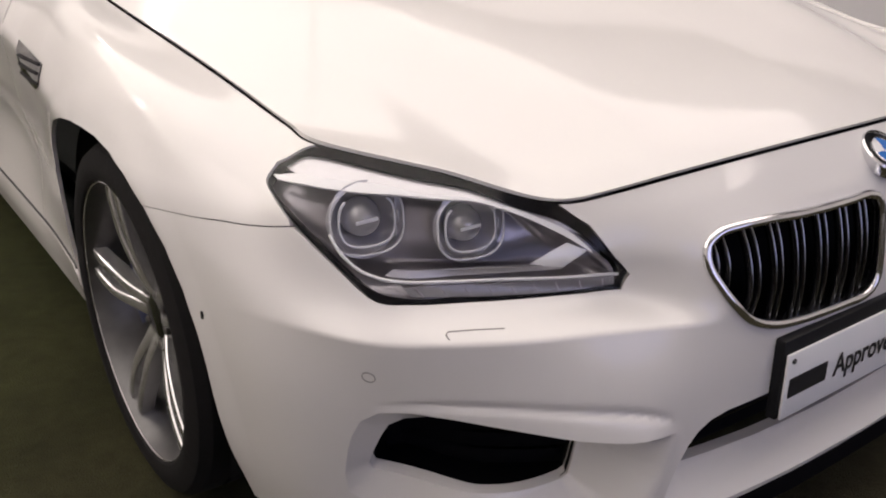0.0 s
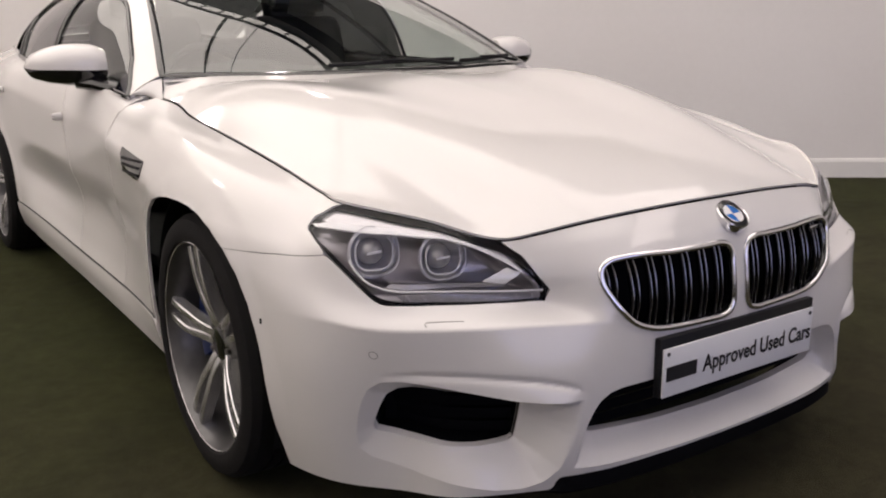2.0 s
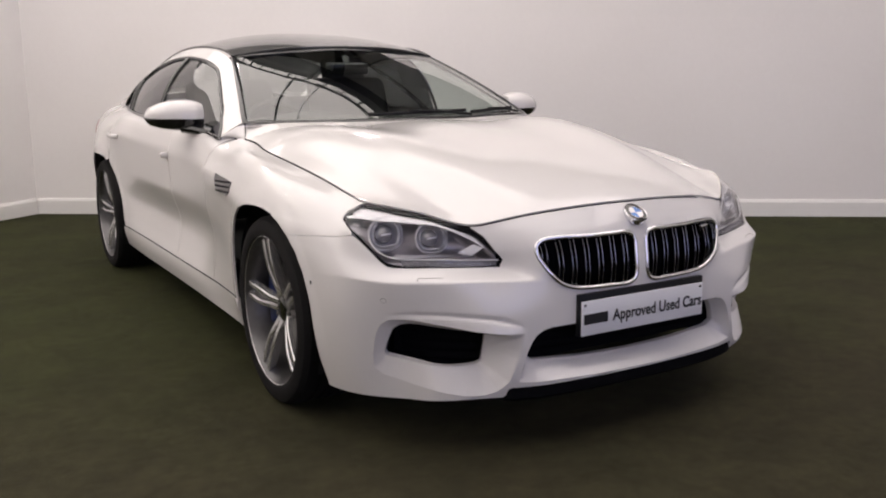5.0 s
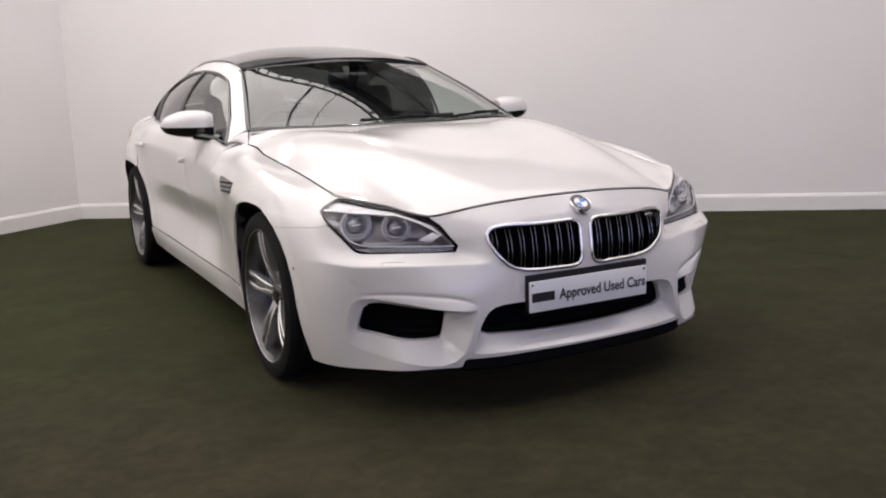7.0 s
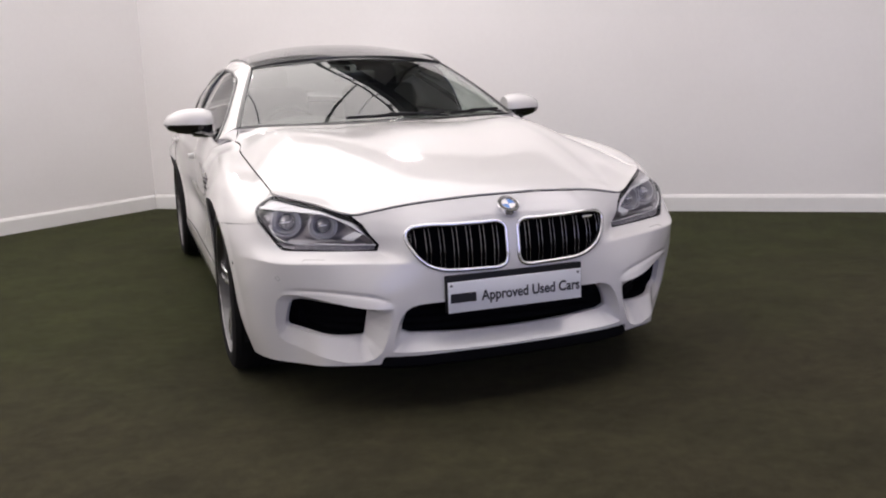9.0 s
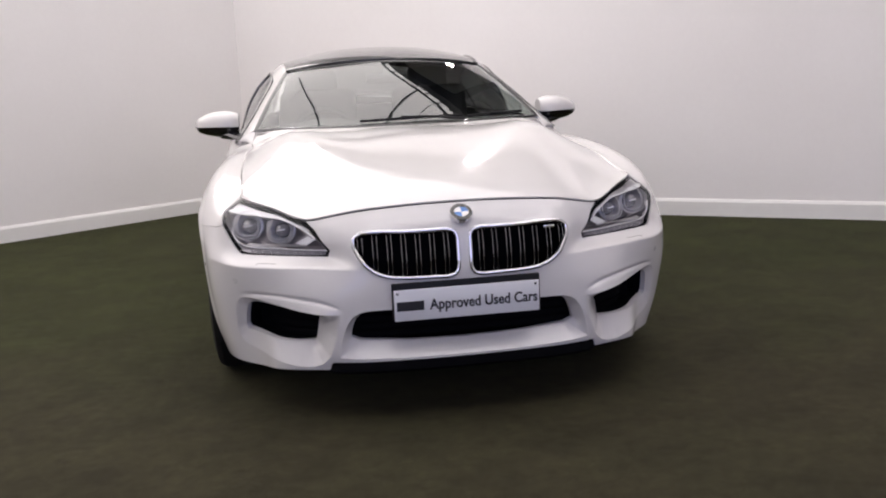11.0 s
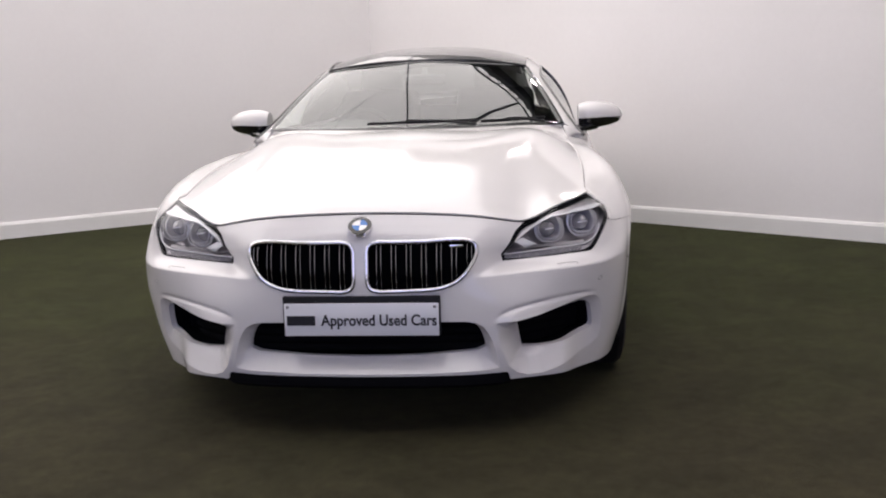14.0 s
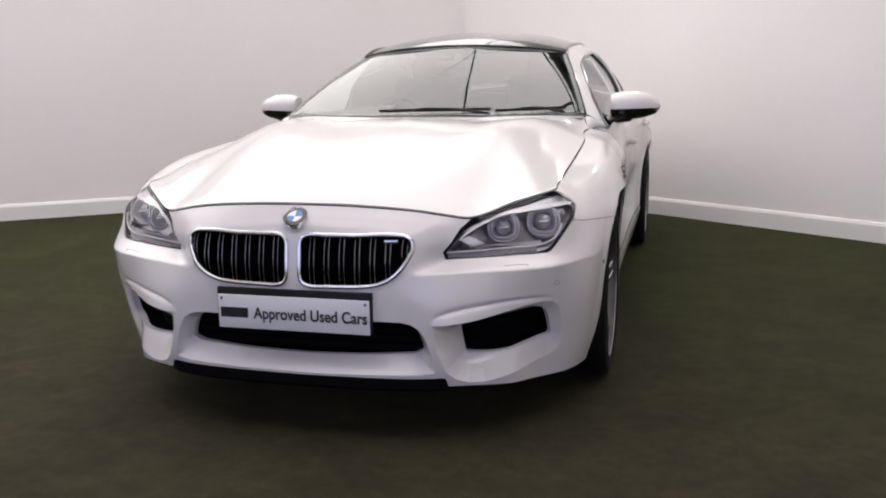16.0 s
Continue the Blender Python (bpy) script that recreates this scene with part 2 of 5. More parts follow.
def hermite(knots, values, x):
    """Smooth curve through values (K, ...) at knots, at the points x; tangents by chords, limited against overshoot."""
    knots, values, x = np.asarray(knots, float), np.asarray(values, float), np.asarray(x, float)
    shape = (-1,) + (1,) * (values.ndim - 1)
    h = np.diff(knots)
    d = np.diff(values, axis=0) / h.reshape(shape)
    tan = np.empty_like(values)
    tan[0], tan[-1] = d[0], d[-1]
    w1, w2 = h[1:].reshape(shape), h[:-1].reshape(shape)
    tan[1:-1] = (d[:-1] * w1 + d[1:] * w2) / (w1 + w2)
    i = np.clip(np.searchsorted(knots, x, side="right") - 1, 0, len(knots) - 2)
    s = ((x - knots[i]) / h[i]).reshape((-1,) + (1,) * (values.ndim - 1))
    hh = h[i].reshape(s.shape)
    return ((2 * s**3 - 3 * s**2 + 1) * values[i] + (s**3 - 2 * s**2 + s) * hh * tan[i] + (-2 * s**3 + 3 * s**2) * values[i + 1] + (s**3 - s**2) * hh * tan[i + 1])


def spline(points, n, closed=False):
    """n points along a smooth curve through the given points."""
    p = np.asarray(points, float)
    if closed:
        p = np.concatenate([p[-3:], p, p[:3]])
    k = np.concatenate([[0], np.cumsum(np.linalg.norm(np.diff(p, axis=0), axis=1))])
    if closed:
        x = np.linspace(k[3], k[-3], n, endpoint=False)
    else:
        x = np.linspace(k[0], k[-1], n)
    return hermite(k, p, x)


def inside(poly, pts):
    """Which pts lie in the polygon."""
    poly, pts = np.asarray(poly, float), np.asarray(pts, float)
    x, y = pts[:, 0], pts[:, 1]
    r = np.zeros(len(pts), bool)
    for (x0, y0), (x1, y1) in zip(poly, np.roll(poly, -1, 0)):
        c = (y0 > y) != (y1 > y)
        if c.any():
            r ^= c & (x < (x1 - x0) * (y - y0) / (y1 - y0 + 1e-15) + x0)
    return r


def away(poly, pts, closed=True):
    """Distance of pts from a polygon's outline."""
    poly, pts = np.asarray(poly, float), np.asarray(pts, float)
    best = np.full(len(pts), 1e9)
    ends = np.roll(poly, -1, 0) if closed else poly[1:]
    for a, b in zip(poly if closed else poly[:-1], ends):
        ab = b - a
        t = np.clip(((pts - a) @ ab) / (ab @ ab + 1e-15), 0, 1)
        best = np.minimum(best, np.linalg.norm(pts - a - t[:, None] * ab, axis=1))
    return best


def dense(loop, step):
    """A closed outline with points at most step apart."""
    out = []
    loop = np.asarray(loop, float)
    for a, b in zip(loop, np.roll(loop, -1, 0)):
        n = max(1, int(math.ceil(np.linalg.norm(b - a) / step)))
        out += [a + (b - a) * k / n for k in range(n)]
    return np.array(out)


def sheet(outline, holes, step, creases=()):
    """Triangles of a flat region with holes, with inner points on a lattice: points, triangles, outline loops."""
    loops = [dense(o, step) for o in (outline, *holes)]
    pts, edges, rings = [], [], []
    for lp in loops:
        base = len(pts)
        pts += [tuple(p) for p in lp]
        ids = list(range(base, len(pts)))
        rings.append(ids)
        edges += [(a, b) for a, b in zip(ids, ids[1:] + ids[:1])]
    for c in creases:
        c = dense(c, step)
        base = len(pts)
        pts += [tuple(p) for p in c]
        ids = list(range(base, len(pts)))
        edges += [(a, b) for a, b in zip(ids, ids[1:] + ids[:1])]
    lo, hi = loops[0].min(0), loops[0].max(0)
    gx, gy = np.meshgrid(np.arange(lo[0] + step / 2, hi[0], step), np.arange(lo[1] + step / 2, hi[1], step))
    gx = gx + (np.arange(gx.shape[0]) % 2)[:, None] * step * 0.5
    g = np.stack([gx.ravel(), gy.ravel()], 1)
    ok = inside(loops[0], g) & (away(loops[0], g) > step * 0.45)
    for h in loops[1:]:
        ok &= ~inside(h, g) & (away(h, g) > step * 0.45)
    for c in creases:
        ok &= away(c, g) > step * 0.45
    pts += [tuple(p) for p in g[ok]]
    v, _, f, src, _, _ = geometry.delaunay_2d_cdt([Vector(p) for p in pts], edges, [], 0, 1e-7)
    v = np.array([tuple(p) for p in v])
    back = {}
    for i, s in enumerate(src):
        for k in s:
            back[k] = i
    f = np.array([t for t in f if len(t) == 3])
    c = v[f].mean(1)
    ok = inside(loops[0], c)
    for h in loops[1:]:
        ok &= ~inside(h, c)
    f = f[ok]
    a, b, cc = v[f[:, 0]], v[f[:, 1]], v[f[:, 2]]
    flip = ((b - a)[:, 0] * (cc - a)[:, 1] - (b - a)[:, 1] * (cc - a)[:, 0]) < 0
    f[flip] = f[flip][:, ::-1]
    return v, f, [[back[i] for i in r] for r in rings]


def panel(name, surface, outline, holes, mat, parent, label="", step=0.02, lip=0.02, out=1.0, shift=0.0, creases=(), fold=None):
    """A sheet-metal panel on a surface: uv -> point, with its edges folded inwards (square to fold, if given)."""
    uv, f, rings = sheet(outline, holes, step, creases)
    P = surface(uv)
    e = 0.0012
    du = surface(uv + [e, 0]) - surface(uv - [e, 0])
    dv = surface(uv + [0, e]) - surface(uv - [0, e])
    N = np.cross(du, dv)
    N /= np.linalg.norm(N, axis=1)[:, None] + 1e-12
    N *= out
    if out < 0:
        f = f[:, ::-1]
    P = P + N * shift
    verts, norms, faces = [P], [N], [f]
    count = len(P)
    if lip:
        F = N
        if fold is not None:
            F = np.cross(fold(uv + [e, 0]) - fold(uv - [e, 0]), fold(uv + [0, e]) - fold(uv - [0, e]))
            F /= np.linalg.norm(F, axis=1)[:, None] + 1e-12
        for ring in rings:
            ids = np.array(ring)
            k = len(ids)
            nxt, prv = np.roll(ids, -1), np.roll(ids, 1)
            tang = P[nxt] - P[prv]
            side = np.cross(tang, F[ids])
            side /= np.linalg.norm(side, axis=1)[:, None] + 1e-12
            verts += [P[ids], P[ids] - F[ids] * lip]
            norms += [side * out, side * out]
            a = np.arange(k)
            b = (a + 1) % k
            q = np.stack([count + b, count + a, count + k + a, count + k + b], 1)
            if out < 0:
                q = q[:, ::-1]
            faces.append(q)
            count += 2 * k
    allf = [tuple(r) for fs in faces for r in fs]
    return link_mesh(name, np.concatenate(verts), allf, mat, parent, label, True, np.concatenate(norms))


def patch(name, surface, nu, nv, mat, parent, label="", thick=0.0):
    """A grid over the unit square of a surface."""
    u, v = np.meshgrid(np.linspace(0, 1, nu), np.linspace(0, 1, nv), indexing="ij")
    P = surface(np.stack([u.ravel(), v.ravel()], 1))
    faces = [(i * nv + j, (i + 1) * nv + j, (i + 1) * nv + j + 1, i * nv + j + 1) for i in range(nu - 1) for j in range(nv - 1)]
    ob = link_mesh(name, P, faces, mat, parent, label)
    if thick:
        s = ob.modifiers.new("thickness", "SOLIDIFY")
        s.thickness, s.offset = thick, -1
    return ob


# ---- the hall ----
CORNER = Vector((-1.04, 5.86, FLOOR_Z))
WALL_A = Vector((-0.776, -0.631, 0)).normalized()
WALL_B = Vector((0.805, -0.594, 0)).normalized()
FAR = 12.0
PLAN = [CORNER, CORNER + WALL_A * FAR, Vector((-4.2, -8.0, FLOOR_Z)), Vector((4.0, -8.0, FLOOR_Z)), CORNER + WALL_B * FAR]


def wall(name, a, b, height, thick=0.15):
    d = (b - a).normalized()
    n = Vector((d.y, -d.x, 0))
    mid = (PLAN[0] + PLAN[2]) / 2
    if (mid - a).dot(n) > 0:
        n = -n
    bm = bmesh.new()
    vs = [bm.verts.new(p + Vector((0, 0, z))) for z in (-0.02, height) for p in (a, b, b + n * thick, a + n * thick)]
    for q in ((0, 1, 5, 4), (1, 2, 6, 5), (2, 3, 7, 6), (3, 0, 4, 7), (4, 5, 6, 7), (0, 3, 2, 1)):
        bm.faces.new([vs[i] for i in q])
    ob = part(name, bm, WALLPAINT)
    tagged(ob, "plain white painted showroom wall", "wall", kind="structure")
    bm = bmesh.new()
    prof = [(0.0, 0.0), (0.018, 0.0), (0.018, 0.118), (0.013, 0.128), (0.011, 0.136), (0.004, 0.142), (0.0, 0.142)]
    ends = []
    for p in (a + d * 0.02, b - d * 0.02):
        ends.append([bm.verts.new(p - n * (o + 0.002) + Vector((0, 0, z + 0.002))) for o, z in prof])
    for i in range(len(prof)):
        j = (i + 1) % len(prof)
        bm.faces.new((ends[0][i], ends[0][j], ends[1][j], ends[1][i]))
    bm.faces.new(ends[0])
    bm.faces.new(ends[1])
    sk = part("baseboard", bm, SKIRTING, sharp=20)
    tagged(sk, "white gloss painted skirting board along the wall", "baseboard", kind="structure")


for wname, k in (("wall_side", 0), ("wall_west", 1), ("wall_east", 3), ("wall_back", 4)):
    wall(wname, PLAN[k], PLAN[(k + 1) % 5], PARTITION_Z if wname in ("wall_side", "wall_back") else CEILING_Z)

# south wall, cut by the broad assumed window
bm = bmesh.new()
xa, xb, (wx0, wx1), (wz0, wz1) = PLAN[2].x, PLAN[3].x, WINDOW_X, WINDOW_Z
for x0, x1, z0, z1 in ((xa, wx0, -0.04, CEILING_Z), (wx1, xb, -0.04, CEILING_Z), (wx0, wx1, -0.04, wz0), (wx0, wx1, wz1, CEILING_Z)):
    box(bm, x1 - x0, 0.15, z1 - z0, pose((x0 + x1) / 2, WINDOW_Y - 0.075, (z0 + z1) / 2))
tagged(part("wall_south", bm, WALLPAINT), "plain white painted showroom wall with an assumed window", "wall", kind="structure")
window = tagged(new("window_1"), "broad white-framed window, assumed out of view", "window", kind="structure")
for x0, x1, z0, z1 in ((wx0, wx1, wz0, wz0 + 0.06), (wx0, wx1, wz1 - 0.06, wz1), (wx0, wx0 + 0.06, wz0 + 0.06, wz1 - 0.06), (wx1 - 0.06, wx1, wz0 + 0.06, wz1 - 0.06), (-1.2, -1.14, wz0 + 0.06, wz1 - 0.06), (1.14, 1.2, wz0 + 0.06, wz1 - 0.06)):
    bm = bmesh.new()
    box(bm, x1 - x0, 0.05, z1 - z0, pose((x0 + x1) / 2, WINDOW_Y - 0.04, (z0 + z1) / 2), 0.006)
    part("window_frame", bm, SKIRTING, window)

bm = bmesh.new()
bm.faces.new([bm.verts.new((x, y, FLOOR_Z)) for x, y in ((-14, -14), (14, -14), (14, 14), (-14, 14))])
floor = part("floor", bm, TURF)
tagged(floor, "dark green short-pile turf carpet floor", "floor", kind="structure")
# ceiling: pale with an added fill glow on one side of a lattice girder, dark void on the other
G_DIR = Vector((0.44, -0.90, 0)).normalized()
GIRDER_A = Vector((1.05, 5.52, 0)) - G_DIR * 4.0
EDGE = GIRDER_A + Vector((-G_DIR.y, G_DIR.x, 0)) * 0.32
P_FAR, P_NEAR = EDGE - G_DIR * 5.4, EDGE + G_DIR * 26.0


def slab(name, corners, z, thick, mat, label):
    bm = bmesh.new()
    lo = [bm.verts.new((x, y, z)) for x, y in corners]
    hi = [bm.verts.new((x, y, z + thick)) for x, y in corners]
    bm.faces.new(lo)
    bm.faces.new(hi)
    for i in range(len(lo)):
        j = (i + 1) % len(lo)
        bm.faces.new((lo[i], lo[j], hi[j], hi[i]))
    return tagged(part(name, bm, mat), label, "ceiling", kind="structure")


# the added glow stops at ROOF_END, which keeps the floor ahead dimmer
P_END = EDGE + G_DIR * ((ROOF_END - EDGE.y) / G_DIR.y)
slab("ceiling", [(P_FAR.x, P_FAR.y), (P_END.x, P_END.y), (-14, P_END.y), (-14, P_FAR.y)], CEILING_Z, 0.1, GLOWCEILING, "pale ceiling sheets with an added soft glow")
slab("ceiling_south", [(P_END.x, P_END.y), (P_NEAR.x, P_NEAR.y), (-14, P_NEAR.y), (-14, P_END.y)], CEILING_Z, 0.1, WALLPAINT, "plain white painted ceiling")
slab("ceiling_void", [(P_FAR.x, P_FAR.y), (P_NEAR.x, P_NEAR.y), (14, P_NEAR.y), (14, P_FAR.y)], CEILING_Z + 0.12, 0.1, VOID, "dark unlit roof void above a girder")


def beam(bm, a, b, w):
    a, b = Vector(a), Vector(b)
    m = look(a, b) @ pose(0, 0, -(b - a).length / 2)
    box(bm, w, w, (b - a).length, m, 0.004, 1)


girder = new("lattice_girder")
tagged(girder, "dark steel lattice girder under the ceiling", "girder")
side_v = Vector((-G_DIR.y, G_DIR.x, 0))
length, under = 15.0, Vector((0, 0, CEILING_Z - 0.06))
for off in (0.0, 0.20):
    bm = bmesh.new()
    p = GIRDER_A + side_v * off + under
    beam(bm, p, p + G_DIR * length, 0.055)
    part("chord", bm, DARKSTEEL, girder)
for k in range(35):
    bm = bmesh.new()
    p = GIRDER_A + G_DIR * (0.15 + 0.42 * k) + under
    beam(bm, p, p + side_v * 0.20, 0.045)
    part("cross_bar", bm, DARKSTEEL, girder)
bm = bmesh.new()
p = GIRDER_A + side_v * 0.43 + under
beam(bm, p, p + G_DIR * length, 0.36)
tagged(part("roof_beam", bm, DARKSTEEL), "broad dark steel beam beside a lattice girder", "ceiling beam")
for name, a, b, w in (("roof_brace", (1.34, 5.05), (0.20, 3.50), 0.05), ("roof_brace", (1.60, 4.50), (0.80, 3.55), 0.016), ("ceiling_track", (-1.27, 7.4), (-0.74, 3.3), 0.034), ("ceiling_cable", (-1.05, 6.4), (-2.4, 4.1), 0.016)):
    bm = bmesh.new()
    beam(bm, (*a, CEILING_Z - 0.05), (*b, CEILING_Z - 0.05), w)
    tagged(part(name, bm, DARKSTEEL), "thin dark steel bar fixed under the pale ceiling", "ceiling bar")
for a, b, w in (((1.95, 4.7), (3.9, 8.2), 0.22), ((3.2, 7.4), (4.4, 1.0), 0.14)):
    bm = bmesh.new()
    beam(bm, (*a, CEILING_Z), (*b, CEILING_Z), w)
    tagged(part("roof_rafter", bm, DARKSTEEL), "dark steel rafter across the roof void", "ceiling beam", "roof rafters")
# the hall beyond the partitions
for name, x, y, sx, sy in (("wall_hall_north", 0, 14.1, 28.2, 0.2), ("wall_hall_east", 14.1, 0, 0.2, 28.0), ("wall_hall_west", -14.1, 0, 0.2, 28.0), ("wall_hall_south", 0, -14.1, 28.2, 0.2)):
    bm = bmesh.new()
    box(bm, sx, sy, CEILING_Z + 0.2, pose(x, y, CEILING_Z / 2 + 0.08))
    tagged(part(name, bm, WALLPAINT), "plain white painted outer wall of the hall", "wall", kind="structure")

for m, size in LAMP_POSES:
    bm = bmesh.new()
    box(bm, size + 0.06, size * 0.55 + 0.06, 0.09, m @ pose(0, 0, 0.052), 0.012)
    fl = part("flood_light", bm, DARKSTEEL)
    tagged(fl, "rectangular dark metal flood light above the car, assumed out of view", "flood light", "flood lights")
    bm = bmesh.new()
    top = m @ Vector((0, 0, 0.08))
    if size > 1:
        beam(bm, top, (top.x, top.y, CEILING_Z + 0.04), 0.03)
        part("drop_rod", bm, DARKSTEEL, fl)
    else:
        run = WALL_B if top.x > CORNER.x else WALL_A
        foot = CORNER + run * (top - CORNER).dot(run)
        beam(bm, top, (foot.x, foot.y, PARTITION_Z - 0.05), 0.03)
        part("wall_arm", bm, DARKSTEEL, fl)

# ---- the car: body surface lofted over cross ribs ----
car = new("car")
tagged(car, "glossy white four-door coupe with black roof, parked on turf", "car")
RIBS = []


def rib(*lines):
    """One rib, from sill to shoulder: nine points x, y, z."""
    RIBS.append(np.array(lines, float).reshape(9, 3))


# nose, from the middle outwards
rib(0, -0.922, 0.190, 0, -0.930, 0.235, 0, -0.932, 0.35, 0, -0.934, 0.45, 0, -0.932, 0.53, 0, -0.927, 0.58, 0, -0.912, 0.665, 0, -0.886, 0.712, 0, -0.858, 0.749)
rib(.2, -0.918, 0.190, .2, -0.926, 0.235, .2, -0.929, 0.35, .2, -0.930, 0.45, .2, -0.927, 0.53, .2, -0.921, 0.575, .2, -0.906, 0.66, .2, -0.876, 0.707, .2, -0.846, 0.744)
rib(.4, -0.895, 0.182, .4, -0.907, 0.235, .4, -0.915, 0.35, .4, -0.913, 0.45, .4, -0.900, 0.538, .4, -0.882, 0.568, .4, -0.868, 0.64, .4, -0.838, 0.691, .4, -0.808, 0.725)
rib(.466, -0.876, 0.176, .466, -0.893, 0.235, .466, -0.902, 0.35, .466, -0.900, 0.45, .466, -0.876, 0.543, .466, -0.812, 0.572, .470, -0.817, 0.63, .470, -0.803, 0.679, .468, -0.783, 0.712)
rib(.53, -0.850, 0.175, .53, -0.872, 0.24, .53, -0.880, 0.35, .53, -0.878, 0.45, .53, -0.852, 0.545, .528, -0.786, 0.575, .538, -0.780, 0.628, .532, -0.767, 0.669, .529, -0.754, 0.701)
rib(.67, -0.764, 0.166, .67, -0.779, 0.24, .670, -0.787, 0.35, .671, -0.791, 0.45, .672, -0.790, 0.546, .668, -0.726, 0.581, .690, -0.696, 0.645, .681, -0.678, 0.697, .664, -0.634, 0.739)
rib(.731, -0.660, 0.154, .743, -0.668, 0.24, .763, -0.684, 0.35, .782, -0.693, 0.45, .802, -0.698, 0.545, .790, -0.658, 0.586, .820, -0.588, 0.680, .796, -0.550, 0.727, .768, -0.500, 0.764)
rib(.828, -0.536, 0.150, .853, -0.545, 0.24, .874, -0.552, 0.34, .892, -0.556, 0.45, .898, -0.545, 0.552, .888, -0.525, 0.606, .872, -0.478, 0.688, .832, -0.445, 0.732, .772, -0.400, 0.774)
rib(.878, -0.394, 0.149, .905, -0.388, 0.235, .925, -0.384, 0.34, .935, -0.378, 0.45, .942, -0.362, 0.54, .944, -0.340, 0.63, .928, -0.325, 0.700, .872, -0.300, 0.772, .778, -0.250, 0.800)
# front wheel, scuttle, doors
rib(.900, 0, 0.160, .930, 0, 0.24, .952, 0, 0.35, .962, 0, 0.46, .968, 0, 0.56, .970, 0, 0.64, .960, 0, 0.722, .894, 0, 0.826, .785, 0, 0.835)
rib(.898, 0.40, 0.172, .918, 0.40, 0.25, .928, 0.40, 0.35, .934, 0.40, 0.46, .940, 0.40, 0.57, .946, 0.40, 0.66, .944, 0.40, 0.748, .872, 0.40, 0.862, .780, 0.38, 0.872)
rib(.898, 0.74, 0.178, .906, 0.74, 0.25, .902, 0.74, 0.35, .896, 0.74, 0.48, .916, 0.74, 0.60, .923, 0.74, 0.69, .930, 0.74, 0.772, .860, 0.72, 0.867, .766, 0.695, 0.904)
rib(.898, 0.92, 0.180, .908, 0.92, 0.25, .892, 0.92, 0.35, .878, 0.92, 0.48, .909, 0.92, 0.60, .916, 0.92, 0.69, .924, 0.92, 0.785, .884, 0.91, 0.890, .846, 0.90, 0.918)
rib(.898, 1.40, 0.182, .909, 1.40, 0.25, .888, 1.40, 0.35, .871, 1.40, 0.48, .905, 1.40, 0.60, .911, 1.40, 0.69, .918, 1.40, 0.80, .884, 1.40, 0.905, .850, 1.40, 0.936)
rib(.900, 2.20, 0.182, .911, 2.20, 0.25, .893, 2.20, 0.36, .880, 2.20, 0.48, .911, 2.20, 0.61, .918, 2.20, 0.71, .926, 2.20, 0.825, .886, 2.20, 0.922, .846, 2.20, 0.955)
rib(.900, 2.58, 0.186, .918, 2.58, 0.26, .922, 2.58, 0.36, .925, 2.58, 0.48, .930, 2.58, 0.60, .938, 2.58, 0.73, .942, 2.58, 0.845, .886, 2.58, 0.938, .825, 2.58, 0.968)
rib(.915, 2.964, 0.20, .938, 2.964, 0.27, .956, 2.964, 0.38, .970, 2.964, 0.50, .978, 2.964, 0.62, .975, 2.964, 0.74, .930, 2.964, 0.855, .845, 2.964, 0.950, .775, 2.964, 0.984)
# tail
rib(.850, 3.55, 0.22, .870, 3.55, 0.30, .885, 3.55, 0.41, .890, 3.55, 0.53, .892, 3.55, 0.66, .880, 3.55, 0.78, .840, 3.55, 0.89, .745, 3.55, 0.962, .660, 3.55, 0.994)
rib(.720, 3.97, 0.25, .750, 4.00, 0.32, .765, 4.02, 0.42, .772, 4.03, 0.53, .770, 4.02, 0.66, .760, 4.00, 0.78, .735, 3.96, 0.89, .665, 3.95, 0.968, .560, 3.90, 0.995)
rib(0, 4.02, 0.25, 0, 4.06, 0.32, 0, 4.09, 0.42, 0, 4.10, 0.53, 0, 4.09, 0.66, 0, 4.06, 0.78, 0, 4.02, 0.88, 0, 4.03, 0.965, 0, 4.01, 1.0)

RIBS = np.array(RIBS)
LOOP = np.concatenate([RIBS[:0:-1] * [-1, 1, 1], RIBS, RIBS[-2:-4:-1] * [-1, 1, 1]])
U_STEP = np.linalg.norm(np.diff(RIBS[:, 3], axis=0), axis=1)
U_HALF = np.concatenate([[0], np.cumsum(U_STEP)])
U_KNOTS = np.concatenate([-U_HALF[:0:-1], U_HALF, U_HALF[-1] + np.cumsum(U_STEP[::-1][:2])])
V_KNOTS = np.concatenate([[0], np.cumsum(np.linalg.norm(np.diff(RIBS, axis=1), axis=2).mean(0))])
V_TOP, U_END = V_KNOTS[-1], U_HALF[-1]


